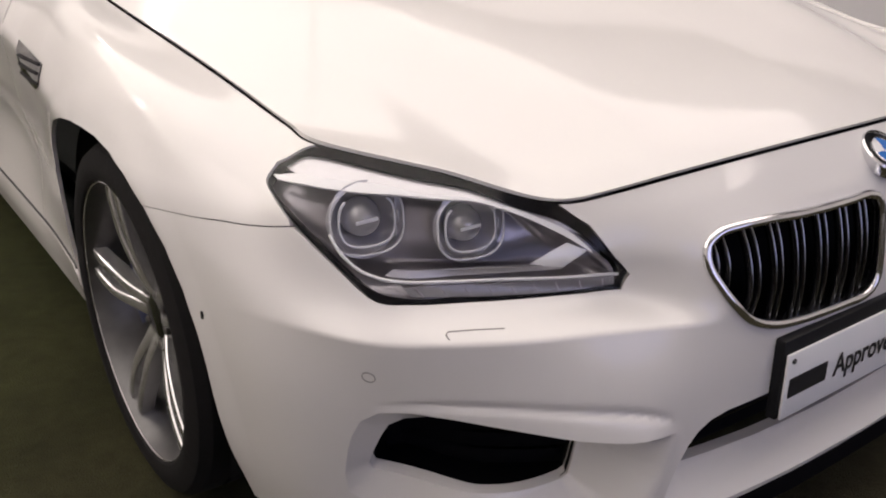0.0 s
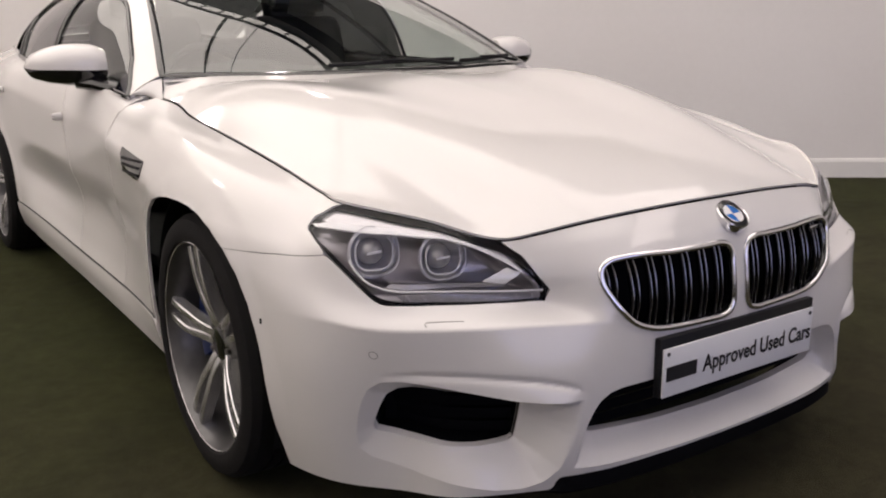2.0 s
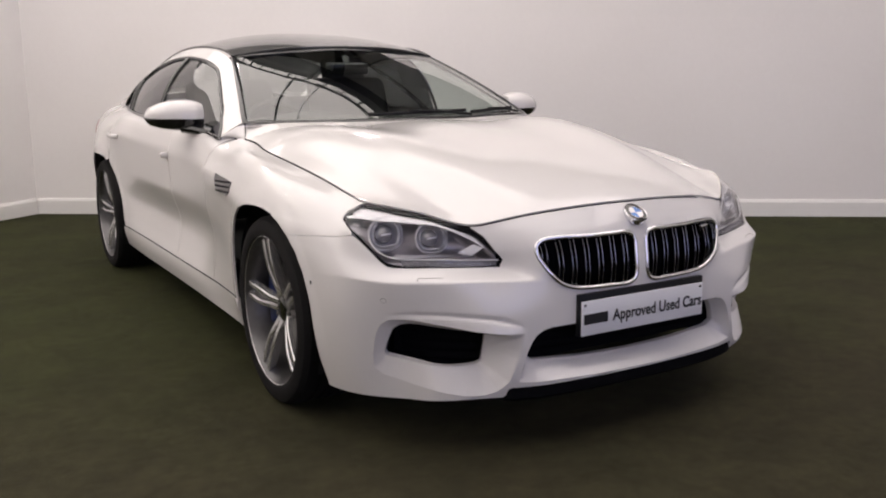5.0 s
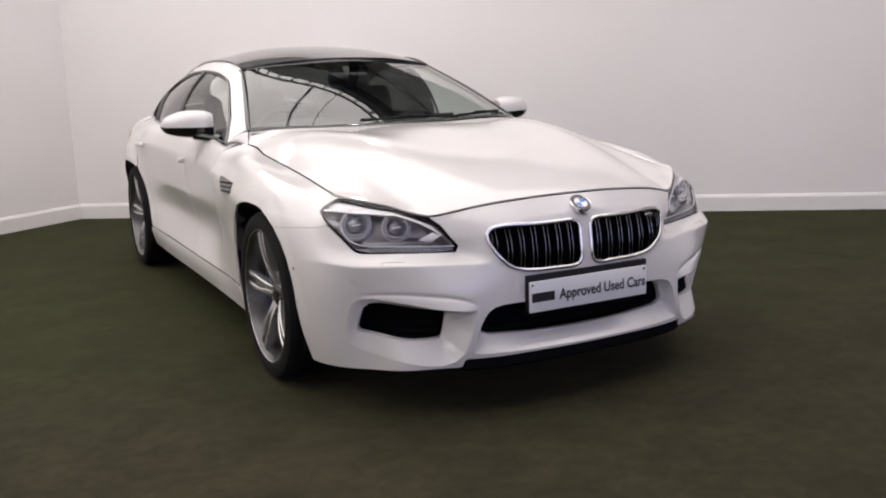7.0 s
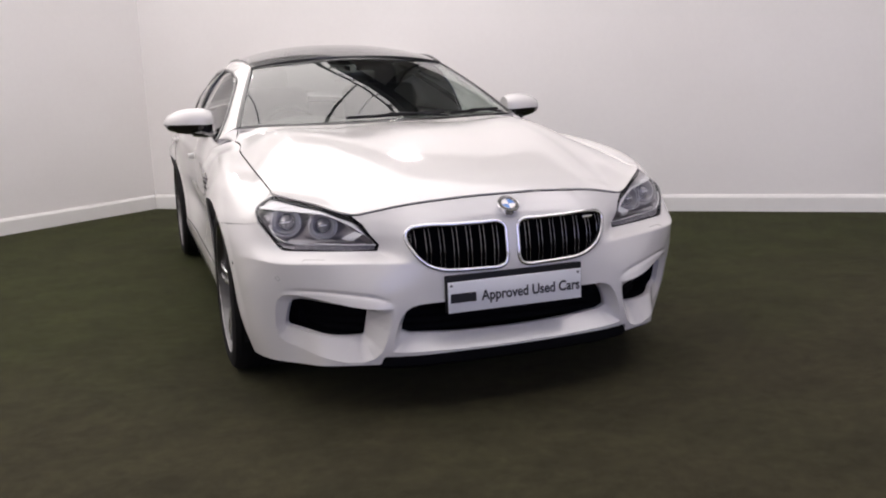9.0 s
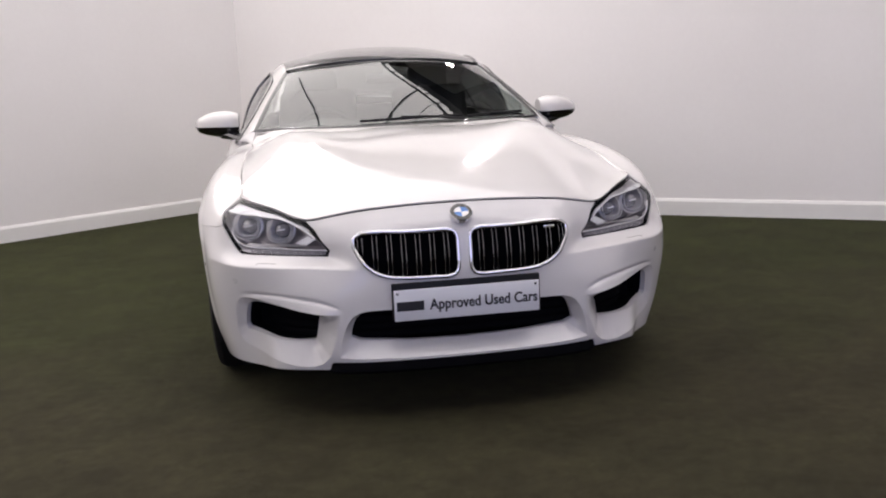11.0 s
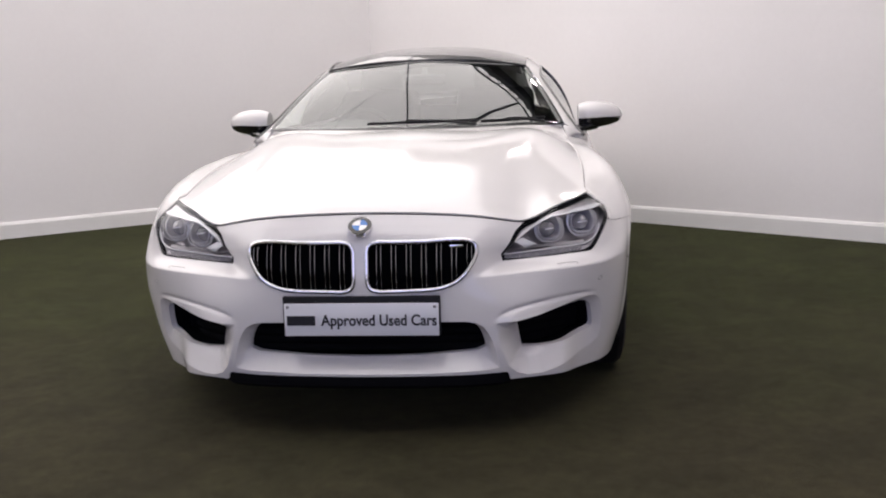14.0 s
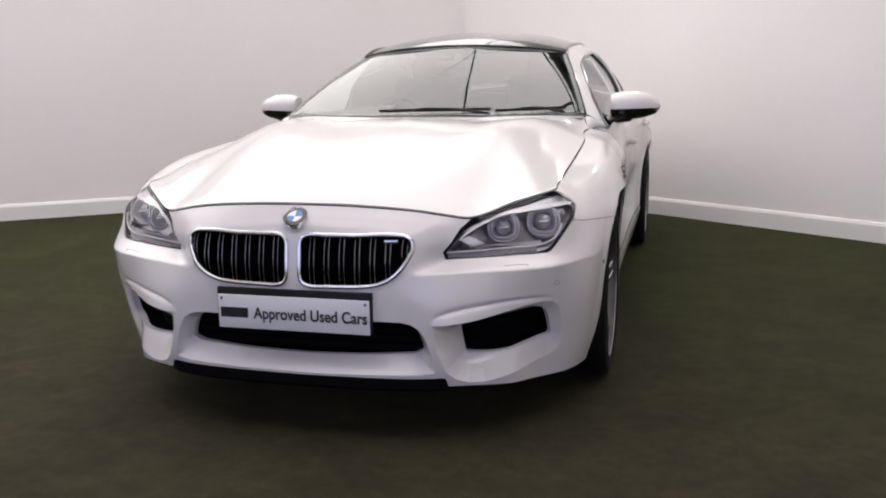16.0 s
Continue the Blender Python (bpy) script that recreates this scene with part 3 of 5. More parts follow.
def loft(uv):
    """The smooth outer skin, without pockets."""
    u, v = uv[:, 0], np.clip(uv[:, 1], 0, V_TOP)
    lines = hermite(U_KNOTS, LOOP, u)
    i = np.clip(np.searchsorted(V_KNOTS, v, side="right") - 1, 0, 7)
    h = np.diff(V_KNOTS)
    d = np.diff(lines, axis=1) / h[None, :, None]
    tan = np.empty_like(lines)
    tan[:, 0], tan[:, -1] = d[:, 0], d[:, -1]
    tan[:, 1:-1] = (d[:, :-1] * h[None, 1:, None] + d[:, 1:] * h[None, :-1, None]) / (h[1:] + h[:-1])[None, :, None]
    r = np.arange(len(u))
    s = ((v - V_KNOTS[i]) / h[i])[:, None]
    hh = h[i][:, None]
    w = np.clip((U_HALF[8] - np.abs(u)) / 0.25, 0, 1) * np.clip((np.abs(u) - 0.25) / 0.15, 0, 1) * 0.9
    w = w[:, None]
    edge = tan[:, 4].copy()
    tan[:, 4] = np.where((i == 3)[:, None], edge * (1 - w) + d[:, 3] * w, edge * (1 - w) + d[:, 4] * w)
    # waist and shoulder creases along the doors
    c = (np.clip((np.abs(u) - U_HALF[10]) / 0.5, 0, 1) * np.clip((U_HALF[15] - np.abs(u)) / 0.4, 0, 1) * 0.9)[:, None]
    edge = tan[:, 4].copy()
    tan[:, 4] = np.where((i == 3)[:, None], edge * (1 - c) + d[:, 3] * c, np.where((i == 4)[:, None], edge * (1 - c) + d[:, 4] * c, edge))
    c = (np.clip((np.abs(u) - U_HALF[10]) / 0.25, 0, 1) * np.clip((U_HALF[16] - np.abs(u)) / 0.3, 0, 1) * 0.85)[:, None]
    edge = tan[:, 6].copy()
    tan[:, 6] = np.where((i == 5)[:, None], edge * (1 - c) + d[:, 5] * c, edge * (1 - c) + d[:, 6] * c)
    return ((2 * s**3 - 3 * s**2 + 1) * lines[r, i] + (s**3 - 2 * s**2 + s) * hh * tan[r, i] + (-2 * s**3 + 3 * s**2) * lines[r, i + 1] + (s**3 - s**2) * hh * tan[r, i + 1])


GRID_U = np.linspace(0, U_END, 700)
GRID_V = np.linspace(0, V_TOP, 110)
_gu, _gv = np.meshgrid(GRID_U, GRID_V, indexing="ij")
GRID_UV = np.stack([_gu.ravel(), _gv.ravel()], 1)
GRID_P = loft(GRID_UV)


def locate(points, axes=(0, 1, 2), ulo=0.0, uhi=99.0):
    """Surface uv of points on the x > 0 side, matched on the given axes alone."""
    axes = list(axes)
    pick = (GRID_UV[:, 0] >= ulo) & (GRID_UV[:, 0] <= uhi)
    uvs, ps = GRID_UV[pick], GRID_P[pick][:, axes]
    out = []
    for p in np.asarray(points, float).reshape(-1, len(axes)):
        uv = uvs[((ps - p) ** 2).sum(1).argmin()].copy()
        for _ in range(4):
            e = 1e-3
            q = loft(np.array([uv, uv + [e, 0], uv + [0, e]]))[:, axes]
            J = np.stack([(q[1] - q[0]) / e, (q[2] - q[0]) / e], 1)
            uv = uv + np.clip(np.linalg.lstsq(J, p - q[0], rcond=None)[0], -0.01, 0.01)
            uv[1] = min(max(uv[1], 0.0), V_TOP)
        out.append(uv)
    return np.array(out)


front = lambda pts: locate(pts, (0, 2), 0.0, U_HALF[7])
flank = lambda pts: locate(pts, (1, 2), U_HALF[7] - 0.1, U_HALF[13])
tail_flank = lambda pts: locate(pts, (1, 2), U_HALF[13], U_HALF[17])
flip = lambda uv: (np.asarray(uv) * [-1, 1])[::-1]

# openings of the nose: x and z of their outlines
INTAKE = [(.524, .362), (.56, .371), (.60, .380), (.66, .394), (.71, .404), (.740, .407), (.762, .402), (.777, .386), (.782, .364), (.786, .335), (.788, .303), (.782, .290), (.74, .279), (.68, .271), (.62, .263), (.572, .257), (.552, .256), (.541, .263)]
INTAKE_RIM = [(.445, .384), (.52, .389), (.586, .397), (.66, .412), (.72, .424), (.762, .429), (.794, .424), (.811, .405), (.817, .376), (.819, .345), (.817, .295), (.809, .256), (.786, .234), (.712, .208), (.65, .193), (.60, .184), (.55, .186), (.515, .200), (.487, .230), (.458, .30)]
GRILLE_LOW = [(-.33, .384), (-.30, .385), (.30, .385), (.33, .384), (.358, .380), (.378, .370), (.392, .354), (.402, .332), (.409, .308), (.412, .286), (.38, .272), (.2, .262), (0, .258), (-.2, .262), (-.38, .272), (-.412, .286), (-.409, .308), (-.402, .332), (-.392, .354), (-.378, .370), (-.358, .380)]
GRILLE_RIM = [(-.35, .392), (-.2, .394), (.2, .394), (.35, .392), (.382, .386), (.405, .372), (.420, .352), (.433, .325), (.444, .29), (.452, .255), (.456, .225), (.40, .218), (.2, .212), (0, .210), (-.2, .212), (-.40, .218), (-.456, .225), (-.452, .255), (-.444, .29), (-.433, .325), (-.420, .352), (-.405, .372), (-.382, .386)]
FIN_TOP = [(.435, .396), (.475, .412), (.52, .425), (.60, .436), (.726, .441), (.77, .438), (.82, .43)]
KIDNEY = spline([(.022, .58), (.022, .61), (.023, .635), (.032, .653), (.052, .661), (.10, .662), (.16, .662), (.22, .662), (.28, .665), (.33, .664), (.364, .658), (.383, .643), (.385, .619), (.372, .588), (.350, .555), (.315, .525), (.27, .508), (.22, .502), (.16, .500), (.10, .499), (.058, .499), (.034, .507), (.024, .522), (.022, .55)], 96, True)
HEADLIGHT = [(.474, -.805, .577), (.55, -.773, .577), (.66, -.730, .582), (.745, -.688, .585), (.785, -.660, .590), (.826, -.600, .643), (.849, -.545, .686), (.852, -.505, .709), (.844, -.468, .730), (.822, -.458, .746), (.772, -.492, .763), (.735, -.542, .754), (.662, -.633, .738), (.592, -.703, .720), (.547, -.744, .703), (.515, -.776, .672), (.490, -.803, .628), (.467, -.812, .599)]


ARCH_Z = 0.343


def between(rim, core, uv):
    """0 at the rim, 1 at the inner outline, below 0 outside."""
    a, b = away(rim, uv), away(core, uv)
    t = a / (a + b + 1e-9)
    t[inside(core, uv)] = 1.0
    out = ~inside(rim, uv)
    t[out] = -np.clip(a[out] / (np.abs(b[out] - a[out]) + 1e-9), 0, 0.04)
    return t


def blades(x, z):
    """The raised blade over each intake and the tuck along its upper edge."""
    ft, rm = np.array(FIN_TOP), np.array(INTAKE_RIM[:8])
    xc = np.clip(x, ft[0, 0], ft[-1, 0])
    top = hermite(ft[:, 0], ft[:, 1], xc)
    foot = hermite(rm[:, 0], rm[:, 1], np.clip(x, rm[0, 0], rm[-1, 0]))
    fin = np.clip((top - z) / np.maximum(top - foot, 0.008), 0, 1.3) ** 0.8
    ease = lambda a: np.clip(a, 0, 1) ** 2 * (3 - 2 * np.clip(a, 0, 1))
    fin *= ease((x - 0.43) / 0.08) * ease((0.70 - x) / 0.20) * np.clip((z - 0.33) / 0.04, 0, 1)
    tuck = np.exp(-(((z - top - 0.003) / 0.007) ** 2)) * np.clip((x - 0.45) / 0.05, 0, 1) * np.clip((0.80 - x) / 0.06, 0, 1)
    return 0.013 * fin - 0.008 * tuck


def pressed(uv, pocket):
    """The skin with its blades and, in a pocket's panel, the pocket pressed in."""
    P = loft(uv)
    for y0 in (0.0, 2.964):
        r = np.hypot(P[:, 1] - y0, P[:, 2] - ARCH_Z)
        t = np.clip((0.462 - r) / 0.050, 0, 1)
        side = np.clip((np.abs(P[:, 0]) - 0.87) / 0.03, 0, 1) * np.clip((P[:, 2] - 0.20) / 0.12, 0, 1)
        P[:, 0] += np.sign(P[:, 0]) * side * 0.005 * t * t * (3 - 2 * t)
    near = (np.abs(uv[:, 0]) < U_HALF[8]) & (P[:, 2] < 0.5)
    if near.any():
        q = uv[near]
        e = 0.004
        n = np.cross(loft(q + [e, 0]) - loft(q - [e, 0]), loft(q + [0, e]) - loft(q - [0, e]))
        n /= np.linalg.norm(n, axis=1)[:, None] + 1e-12
        x, z = np.abs(P[near, 0]), P[near, 2]
        t = 0.0 * x
        push = 0.0 * x
        if pocket == "intake":
            t = between(RIM_UV, INT_UV, np.abs(q))
            ease = lambda a: np.clip(a, 0, 1) ** 2 * (3 - 2 * np.clip(a, 0, 1))
            inner = ease((0.64 - x) / 0.12) * ease((z - 0.20) / 0.05)
            depth = 0.112 - 0.088 * ease((x - 0.46) / 0.34)
            tc = np.clip(t, 0, 1)
            push = -depth * (t * (1 - inner) + inner * tc ** 1.35)
        if pocket == "grille":
            push = -0.055 * between(GRR_UV, GRL_UV, q)
        push = push + blades(x, z) * (1 - np.clip(t, -1, 1))
        P[near] += n * push[:, None] * np.array([0.25, 1.0, 1.0])
    return P


skin = lambda uv: pressed(uv, "")


HL_UV = locate(HEADLIGHT, ulo=U_HALF[2], uhi=U_HALF[9])
KID_UV = front(KIDNEY)
INT_UV = front(dense(INTAKE, 0.03))
GRL_UV = np.array([np.array([s, 1]) * front([(abs(x), z)])[0] for x, z in dense(GRILLE_LOW, 0.03) for s in ([1] if x >= 0 else [-1])])
RIM_UV = front(dense(INTAKE_RIM, 0.03))
GRR_UV = np.array([np.array([1 if x >= 0 else -1, 1]) * front([(abs(x), z)])[0] for x, z in dense(GRILLE_RIM, 0.03)])
RIM_LOOPS = [RIM_UV, flip(RIM_UV), GRR_UV]
SEAM = locate([(.846, -.550, .675), (.905, -.435, .662), (.950, -.340, .655), (.966, -.275, .650)], ulo=U_HALF[5], uhi=U_HALF[9])
ARCH = []
for a in range(-90, 91, 10):
    sn, cs = math.sin(radians(a)), math.cos(radians(a))
    k = (abs(sn) ** 2.5 + abs(cs) ** 2.5) ** (-1 / 2.5)
    ARCH.append((0.398 * sn * k, ARCH_Z + 0.372 * cs * k))
ARCH_LOW = [(-0.394, 0.150), (-0.396, 0.22), (-0.398, 0.30)]
ARCH_F = flank(ARCH_LOW + [(y, z) for y, z in ARCH if y < -1e-3])
ARCH_B = flank([(y, z) for y, z in ARCH if y > -1e-3] + [(0.398, 0.27), (0.402, 0.20)])
SEAM_Z = 0.652
arch_low = np.array([p for p, (y, z) in zip(ARCH_F, ARCH_LOW + ARCH[:9]) if z < SEAM_Z - 0.01])
arch_high = np.array([p for p, (y, z) in zip(ARCH_F, ARCH_LOW + ARCH[:9]) if z >= SEAM_Z - 0.01])
G = 0.003


HL_A = spline(HL_UV[:10], 48)
HL_K = int(np.linalg.norm(HL_A - SEAM[0], axis=1).argmin())
HL_FINE = np.concatenate([HL_A, HL_UV[10:15], spline(HL_UV[14:], 8)[1:]])


def bumper_outline():
    top_u = np.linspace(0, U_HALF[4] - 0.012, 16)
    half = [(u, V_TOP - G) for u in top_u] + [(HL_UV[14][0] - 0.006, V_TOP - G)]
    hl = HL_UV
    half += [tuple(p + [-G, 0]) for p in hl[-3:]] + [tuple(hl[0] + [-G, -G])] + [tuple(p + [0.5 * G, -G]) for p in HL_A[2:HL_K]]
    half += [tuple(p + [0, -0.0008]) for p in SEAM]
    half += [tuple(p + [-G, 0]) for p in arch_low[::-1]]
    lower = [(u, 0.0) for u in np.linspace(U_HALF[8] - 0.03, U_HALF[4] + 0.02, 14)]
    half += lower
    uc = front([(.487, .2)])[0][0]
    half += [(uc + 0.004, 0.0), (uc + 0.001, 0.024), (uc - 0.004, 0.036), (uc - 0.016, 0.040), (0.36, 0.029), (0.2, 0.021)]
    right = [(-u, v) for u, v in half[::-1] if abs(u) > 1e-9]
    return np.array((half + [(0.0, 0.018)] + right)[::-1])


bumper = panel("bumper", skin, bumper_outline(), [KID_UV, flip(KID_UV), *RIM_LOOPS], PAINT, car, "glossy white front bumper with cut intakes", 0.007, 0.012, fold=loft)
for rim, core, kind in ((RIM_UV, INT_UV, "intake"), (flip(RIM_UV), flip(INT_UV), "intake"), (GRR_UV, GRL_UV, "grille")):
    panel(kind + "_pocket", lambda uv: pressed(uv, kind), rim, [core], PAINT, bumper, "", 0.007, 0.02, fold=loft)

# closed black ducts behind the intakes
for side in (1, -1):
    P = pressed(INT_UV * [side, 1], "intake")
    bm = bmesh.new()
    back = P * [0.93, 1, 1] + [0, 0.07, 0]
    rows = [[bm.verts.new(p) for p in ring] for ring in (P + [0, 0.004, 0], (P + back) / 2, back)]
    for ra, rb in zip(rows, rows[1:]):
        for i in range(len(P)):
            j = (i + 1) % len(P)
            bm.faces.new((ra[i], ra[j], rb[j], rb[i]))
    bm.faces.new(rows[-1])
    part("intake_duct", bm, MESHBLACK, bumper)

# ---- fenders, doors, quarters ----
U_DOOR = flank([(0.80, 0.5)])[0][0]
U_DOOR2 = flank([(1.86, 0.5)])[0][0]
U_DOOR3 = locate([(2.72, 0.7)], (1, 2), U_HALF[13], U_HALF[17])[0][0]
V_SILL = V_KNOTS[1] + 0.042
U_GAPTOP = U_HALF[11]


def sided(uv, side):
    uv = np.asarray(uv, float)
    return uv if side > 0 else flip(uv)


top_start = HL_UV[10][0] + 0.004
FENDER = ([tuple(p + [0.5 * G, 0.0008]) for p in SEAM[::-1]] + [tuple(p + [G, 0]) for p in HL_A[HL_K + 1:]] + [(top_start, V_TOP - G)]
          + [(u, V_TOP - G) for u in np.linspace(top_start + 0.02, U_GAPTOP, 24)]
          + [(U_DOOR - 0.03, V_TOP), (U_DOOR - G, V_TOP - 0.06), (U_DOOR - G, V_SILL), (ARCH_B[-1][0] + 0.04, V_SILL)]
          + [tuple(p) for p in ARCH_B[::-1]] + [tuple(p) for p in arch_high[::-1]])
fix = []
for q in FENDER:
    if not fix or np.linalg.norm(np.array(q) - np.array(fix[-1])) > 1e-4:
        fix.append(q)
FENDER = np.array(fix)[::-1]
RARCH = [(2.964 + y, z) for y, z in ARCH]
RARCH_UV = tail_flank([(2.562, 0.22), (2.563, 0.28)] + RARCH + [(3.365, 0.27), (3.37, 0.22)])


def body_sides(side):
    out = 1.0
    panel("fender", skin, sided(FENDER, side), [], PAINT, car, "", 0.02, 0.008, out)
    door_a = np.array([(U_DOOR + G, V_SILL), (U_DOOR2 - G, V_SILL), (U_DOOR2 - G, V_TOP), (U_DOOR + G, V_TOP)])
    d1 = panel("door", skin, sided(door_a, side), [], PAINT, car, "", 0.03, 0.02, out)
    lowB = [p for p in RARCH_UV if p[0] < RARCH_UV[len(RARCH_UV) // 2][0]]
    cut = [tuple(p + [-G, 0]) for p in lowB if p[1] > V_SILL and p[0] < U_DOOR3]
    door_b = [(U_DOOR2 + G, V_SILL), (lowB[1][0] - 0.02, V_SILL)] + cut + [(U_DOOR3 - G, max(p[1] for p in cut) + 0.02), (U_DOOR3 - G, V_TOP), (U_DOOR2 + G, V_TOP)]
    d2 = panel("door", skin, sided(np.array(door_b), side), [], PAINT, car, "", 0.03, 0.02, out)
    hi = [tuple(p) for p in RARCH_UV if p[0] >= U_DOOR3 - 0.0]
    quarter = [(U_DOOR3 + G, max(p[1] for p in cut) + 0.03)] + hi + [(U_HALF[17], 0.0), (U_END, 0.0), (U_END, V_TOP), (U_DOOR3 + G, V_TOP)]
    panel("quarter_panel", skin, sided(np.array(quarter), side), [], PAINT, car, "", 0.04, 0.0, out)
    sill = [(ARCH_B[-1][0] + 0.002, 0.0), (lowB[0][0] - 0.002, 0.0), (lowB[0][0] - 0.004, V_SILL - G), (ARCH_B[-1][0] + 0.004, V_SILL - G)]
    panel("sill", skin, sided(np.array(sill), side), [], PAINT, car, "", 0.03, 0.02, out, 0.006)
    run = np.linspace(ARCH_B[-1][0] + 0.02, lowB[0][0] - 0.02, 60)
    bm = bmesh.new()
    tube(bm, skin(np.stack([run * side, np.full(60, V_SILL)], 1)), 0.003, 0.004, None, 6, closed=False)
    part("sill_seal", bm, GAP, car)
    return d1, d2


DOORS = {side: body_sides(side) for side in (1, -1)}

# ---- bonnet ----
U_HOD = HL_UV[10][0]
B_REAR = np.array([(0, .60, .966), (.25, .615, .967), (.5, .67, .970), (.66, .725, .970), (.738, .765, .962)])
FRONT_U = np.linspace(0, U_HOD, 60)
FRONT_EDGE = loft(np.stack([FRONT_U, np.full(60, V_TOP)], 1))
SIDE_U = np.linspace(U_HOD, U_GAPTOP, 60)
SIDE_EDGE = loft(np.stack([SIDE_U, np.full(60, V_TOP)], 1))
SIDE_EDGE = np.concatenate([SIDE_EDGE[:-1], spline([SIDE_EDGE[-1], (.748, .730, .932), (.738, .765, .962)], 8)])


def along(curve, t):
    k = np.concatenate([[0], np.cumsum(np.linalg.norm(np.diff(curve, axis=0), axis=1))])
    return hermite(k / k[-1], curve, t)


def bonnet(ab):
    """a from the nose (0) to the screen (1), b from the middle (0) to the gap (1 and -1)."""
    a, b = ab[:, 0], ab[:, 1]
    s, m = np.sign(b), np.abs(b)
    m1 = np.clip(m, 0, 1)
    f, r = along(FRONT_EDGE, m1), along(B_REAR, m1)
    e = along(SIDE_EDGE, a)
    c = np.stack([0 * a, -0.858 + (0.60 + 0.858) * a, 0 * a], 1)
    c[:, 2] = hermite([0, .03, .08, .2, .42, .72, 1.0], np.array([.749, .772, .797, .834, .879, .930, .966]), a)
    A, M = a[:, None], m1[:, None]
    ruled_a = (1 - A) * f + A * r
    ruled_m = (1 - M) * c + M * e
    corners = (1 - A) * ((1 - M) * FRONT_EDGE[0] + M * FRONT_EDGE[-1]) + A * ((1 - M) * B_REAR[0] + M * B_REAR[-1])
    P = ruled_a + ruled_m - corners
    P[:, 2] += 0.030 * np.sin(np.pi * np.clip(a, 0, 1)) ** 0.8 * (1 - m1**2) * m1 * 2.0 * 0.8
    # crown, and creases that run from the grille out to the screen's corners
    swell = np.sin(np.pi * np.clip(a, 0, 1) ** 1.5) ** 0.8
    P[:, 2] += 0.028 * swell * (1 - m1**4)
    ridge = 0.44 + 0.36 * a
    P[:, 2] += 0.054 * swell * np.exp(-(((m1 - ridge) / 0.24) ** 2)) * (1 - m1**6)
    P[:, 0] *= np.where(s == 0, 1, s)
    return P


ins = 0.0025
hood_loop = [(ins, b) for b in np.linspace(-1 + ins, 1 - ins, 80)] + [(a, 1 - ins) for a in np.linspace(0.02, 0.98, 60)] + [(1.0 - 0.002, b) for b in np.linspace(1 - ins, -1 + ins, 60)] + [(a, -1 + ins) for a in np.linspace(0.98, 0.02, 60)]
panel("bonnet", bonnet, np.array(hood_loop)[::-1], [], PAINT, car, "glossy white bonnet with raised creases", 0.022, 0.006, 1.0)

# ---- glasshouse ----
WS_TOP = np.array([(0, 1.315, 1.305), (.2, 1.328, 1.302), (.4, 1.368, 1.290), (.52, 1.410, 1.278), (.566, 1.436, 1.268)])
WS_LOW = np.array([(0, .590, .972), (.25, .605, .973), (.5, .665, .976), (.66, .722, .977), (.745, .775, .972)])


def even_curve(points):
    """A smooth even curve (y and z over x) through half of a symmetric edge."""
    x2 = points[:, 0] ** 2
    basis = lambda q: np.stack([np.ones_like(q), q, q**2, q**3], 1)
    fit = np.linalg.lstsq(basis(x2), points[:, 1:], rcond=None)[0]
    return lambda x: np.concatenate([x[:, None], basis(x**2) @ fit], 1)


WS_LOW_AT, WS_TOP_AT = even_curve(WS_LOW), even_curve(WS_TOP)


def windscreen(ab):
    """a from the cowl (0) to the roof (1), b across from -1 to 1."""
    a, b = ab[:, :1], ab[:, 1]
    P = WS_LOW_AT(b * WS_LOW[-1, 0]) * (1 - a) + WS_TOP_AT(b * WS_TOP[-1, 0]) * a
    q = b**2
    bulge = 0.0132 * np.sin(np.pi * np.clip(a[:, 0], -0.2, 1.2)) * (1 + 0.0555 * q)
    P[:, 1] -= 0.42 * bulge + 0.0082 * q * (q - 1)
    P[:, 2] += 0.90 * bulge + 0.0182 * q * (q - 1)
    return P


RAIL = np.array([(.745, .775, .972), (.690, .98, 1.072), (.632, 1.20, 1.172), (.585, 1.40, 1.252), (.585, 1.55, 1.292), (.598, 1.80, 1.318), (.602, 2.10, 1.322), (.600, 2.40, 1.302), (.608, 2.75, 1.245), (.635, 3.10, 1.155), (.668, 3.40, 1.065), (.690, 3.62, 1.0)])
BELT = np.array([(.846, .80, .905), (.852, 1.0, .918), (.852, 1.40, .936), (.848, 2.20, .955), (.826, 2.58, .968), (.778, 2.964, .988), (.745, 3.2, .992), (.69, 3.62, .996)])
MID_Z = np.array([(1.315, 1.308), (1.5, 1.353), (1.75, 1.394), (2.0, 1.414), (2.3, 1.411), (2.6, 1.377), (2.9, 1.307), (3.2, 1.225), (3.5, 1.130), (3.75, 1.045)])


def cab_side(yw):
    y, w = yw[:, 0], yw[:, 1:]
    yb = np.clip(y, .80, 3.62)
    lo = hermite(BELT[:, 1], BELT, yb)
    hi = hermite(RAIL[:, 1], RAIL, np.clip(y, .775, 3.62))
    P = lo * (1 - w) + hi * w
    h = np.linalg.norm(hi - lo, axis=1)[:, None]
    n = np.stack([hi[:, 2] - lo[:, 2], 0 * y, lo[:, 0] - hi[:, 0]], 1)
    n /= np.linalg.norm(n, axis=1)[:, None] + 1e-9
    swell = 0.10 * (0.45 + 0.55 * np.clip((y[:, None] - 0.9) / 0.7, 0, 1))
    return P + n * (swell * h * np.sin(np.pi * np.clip(w, 0, 1)))


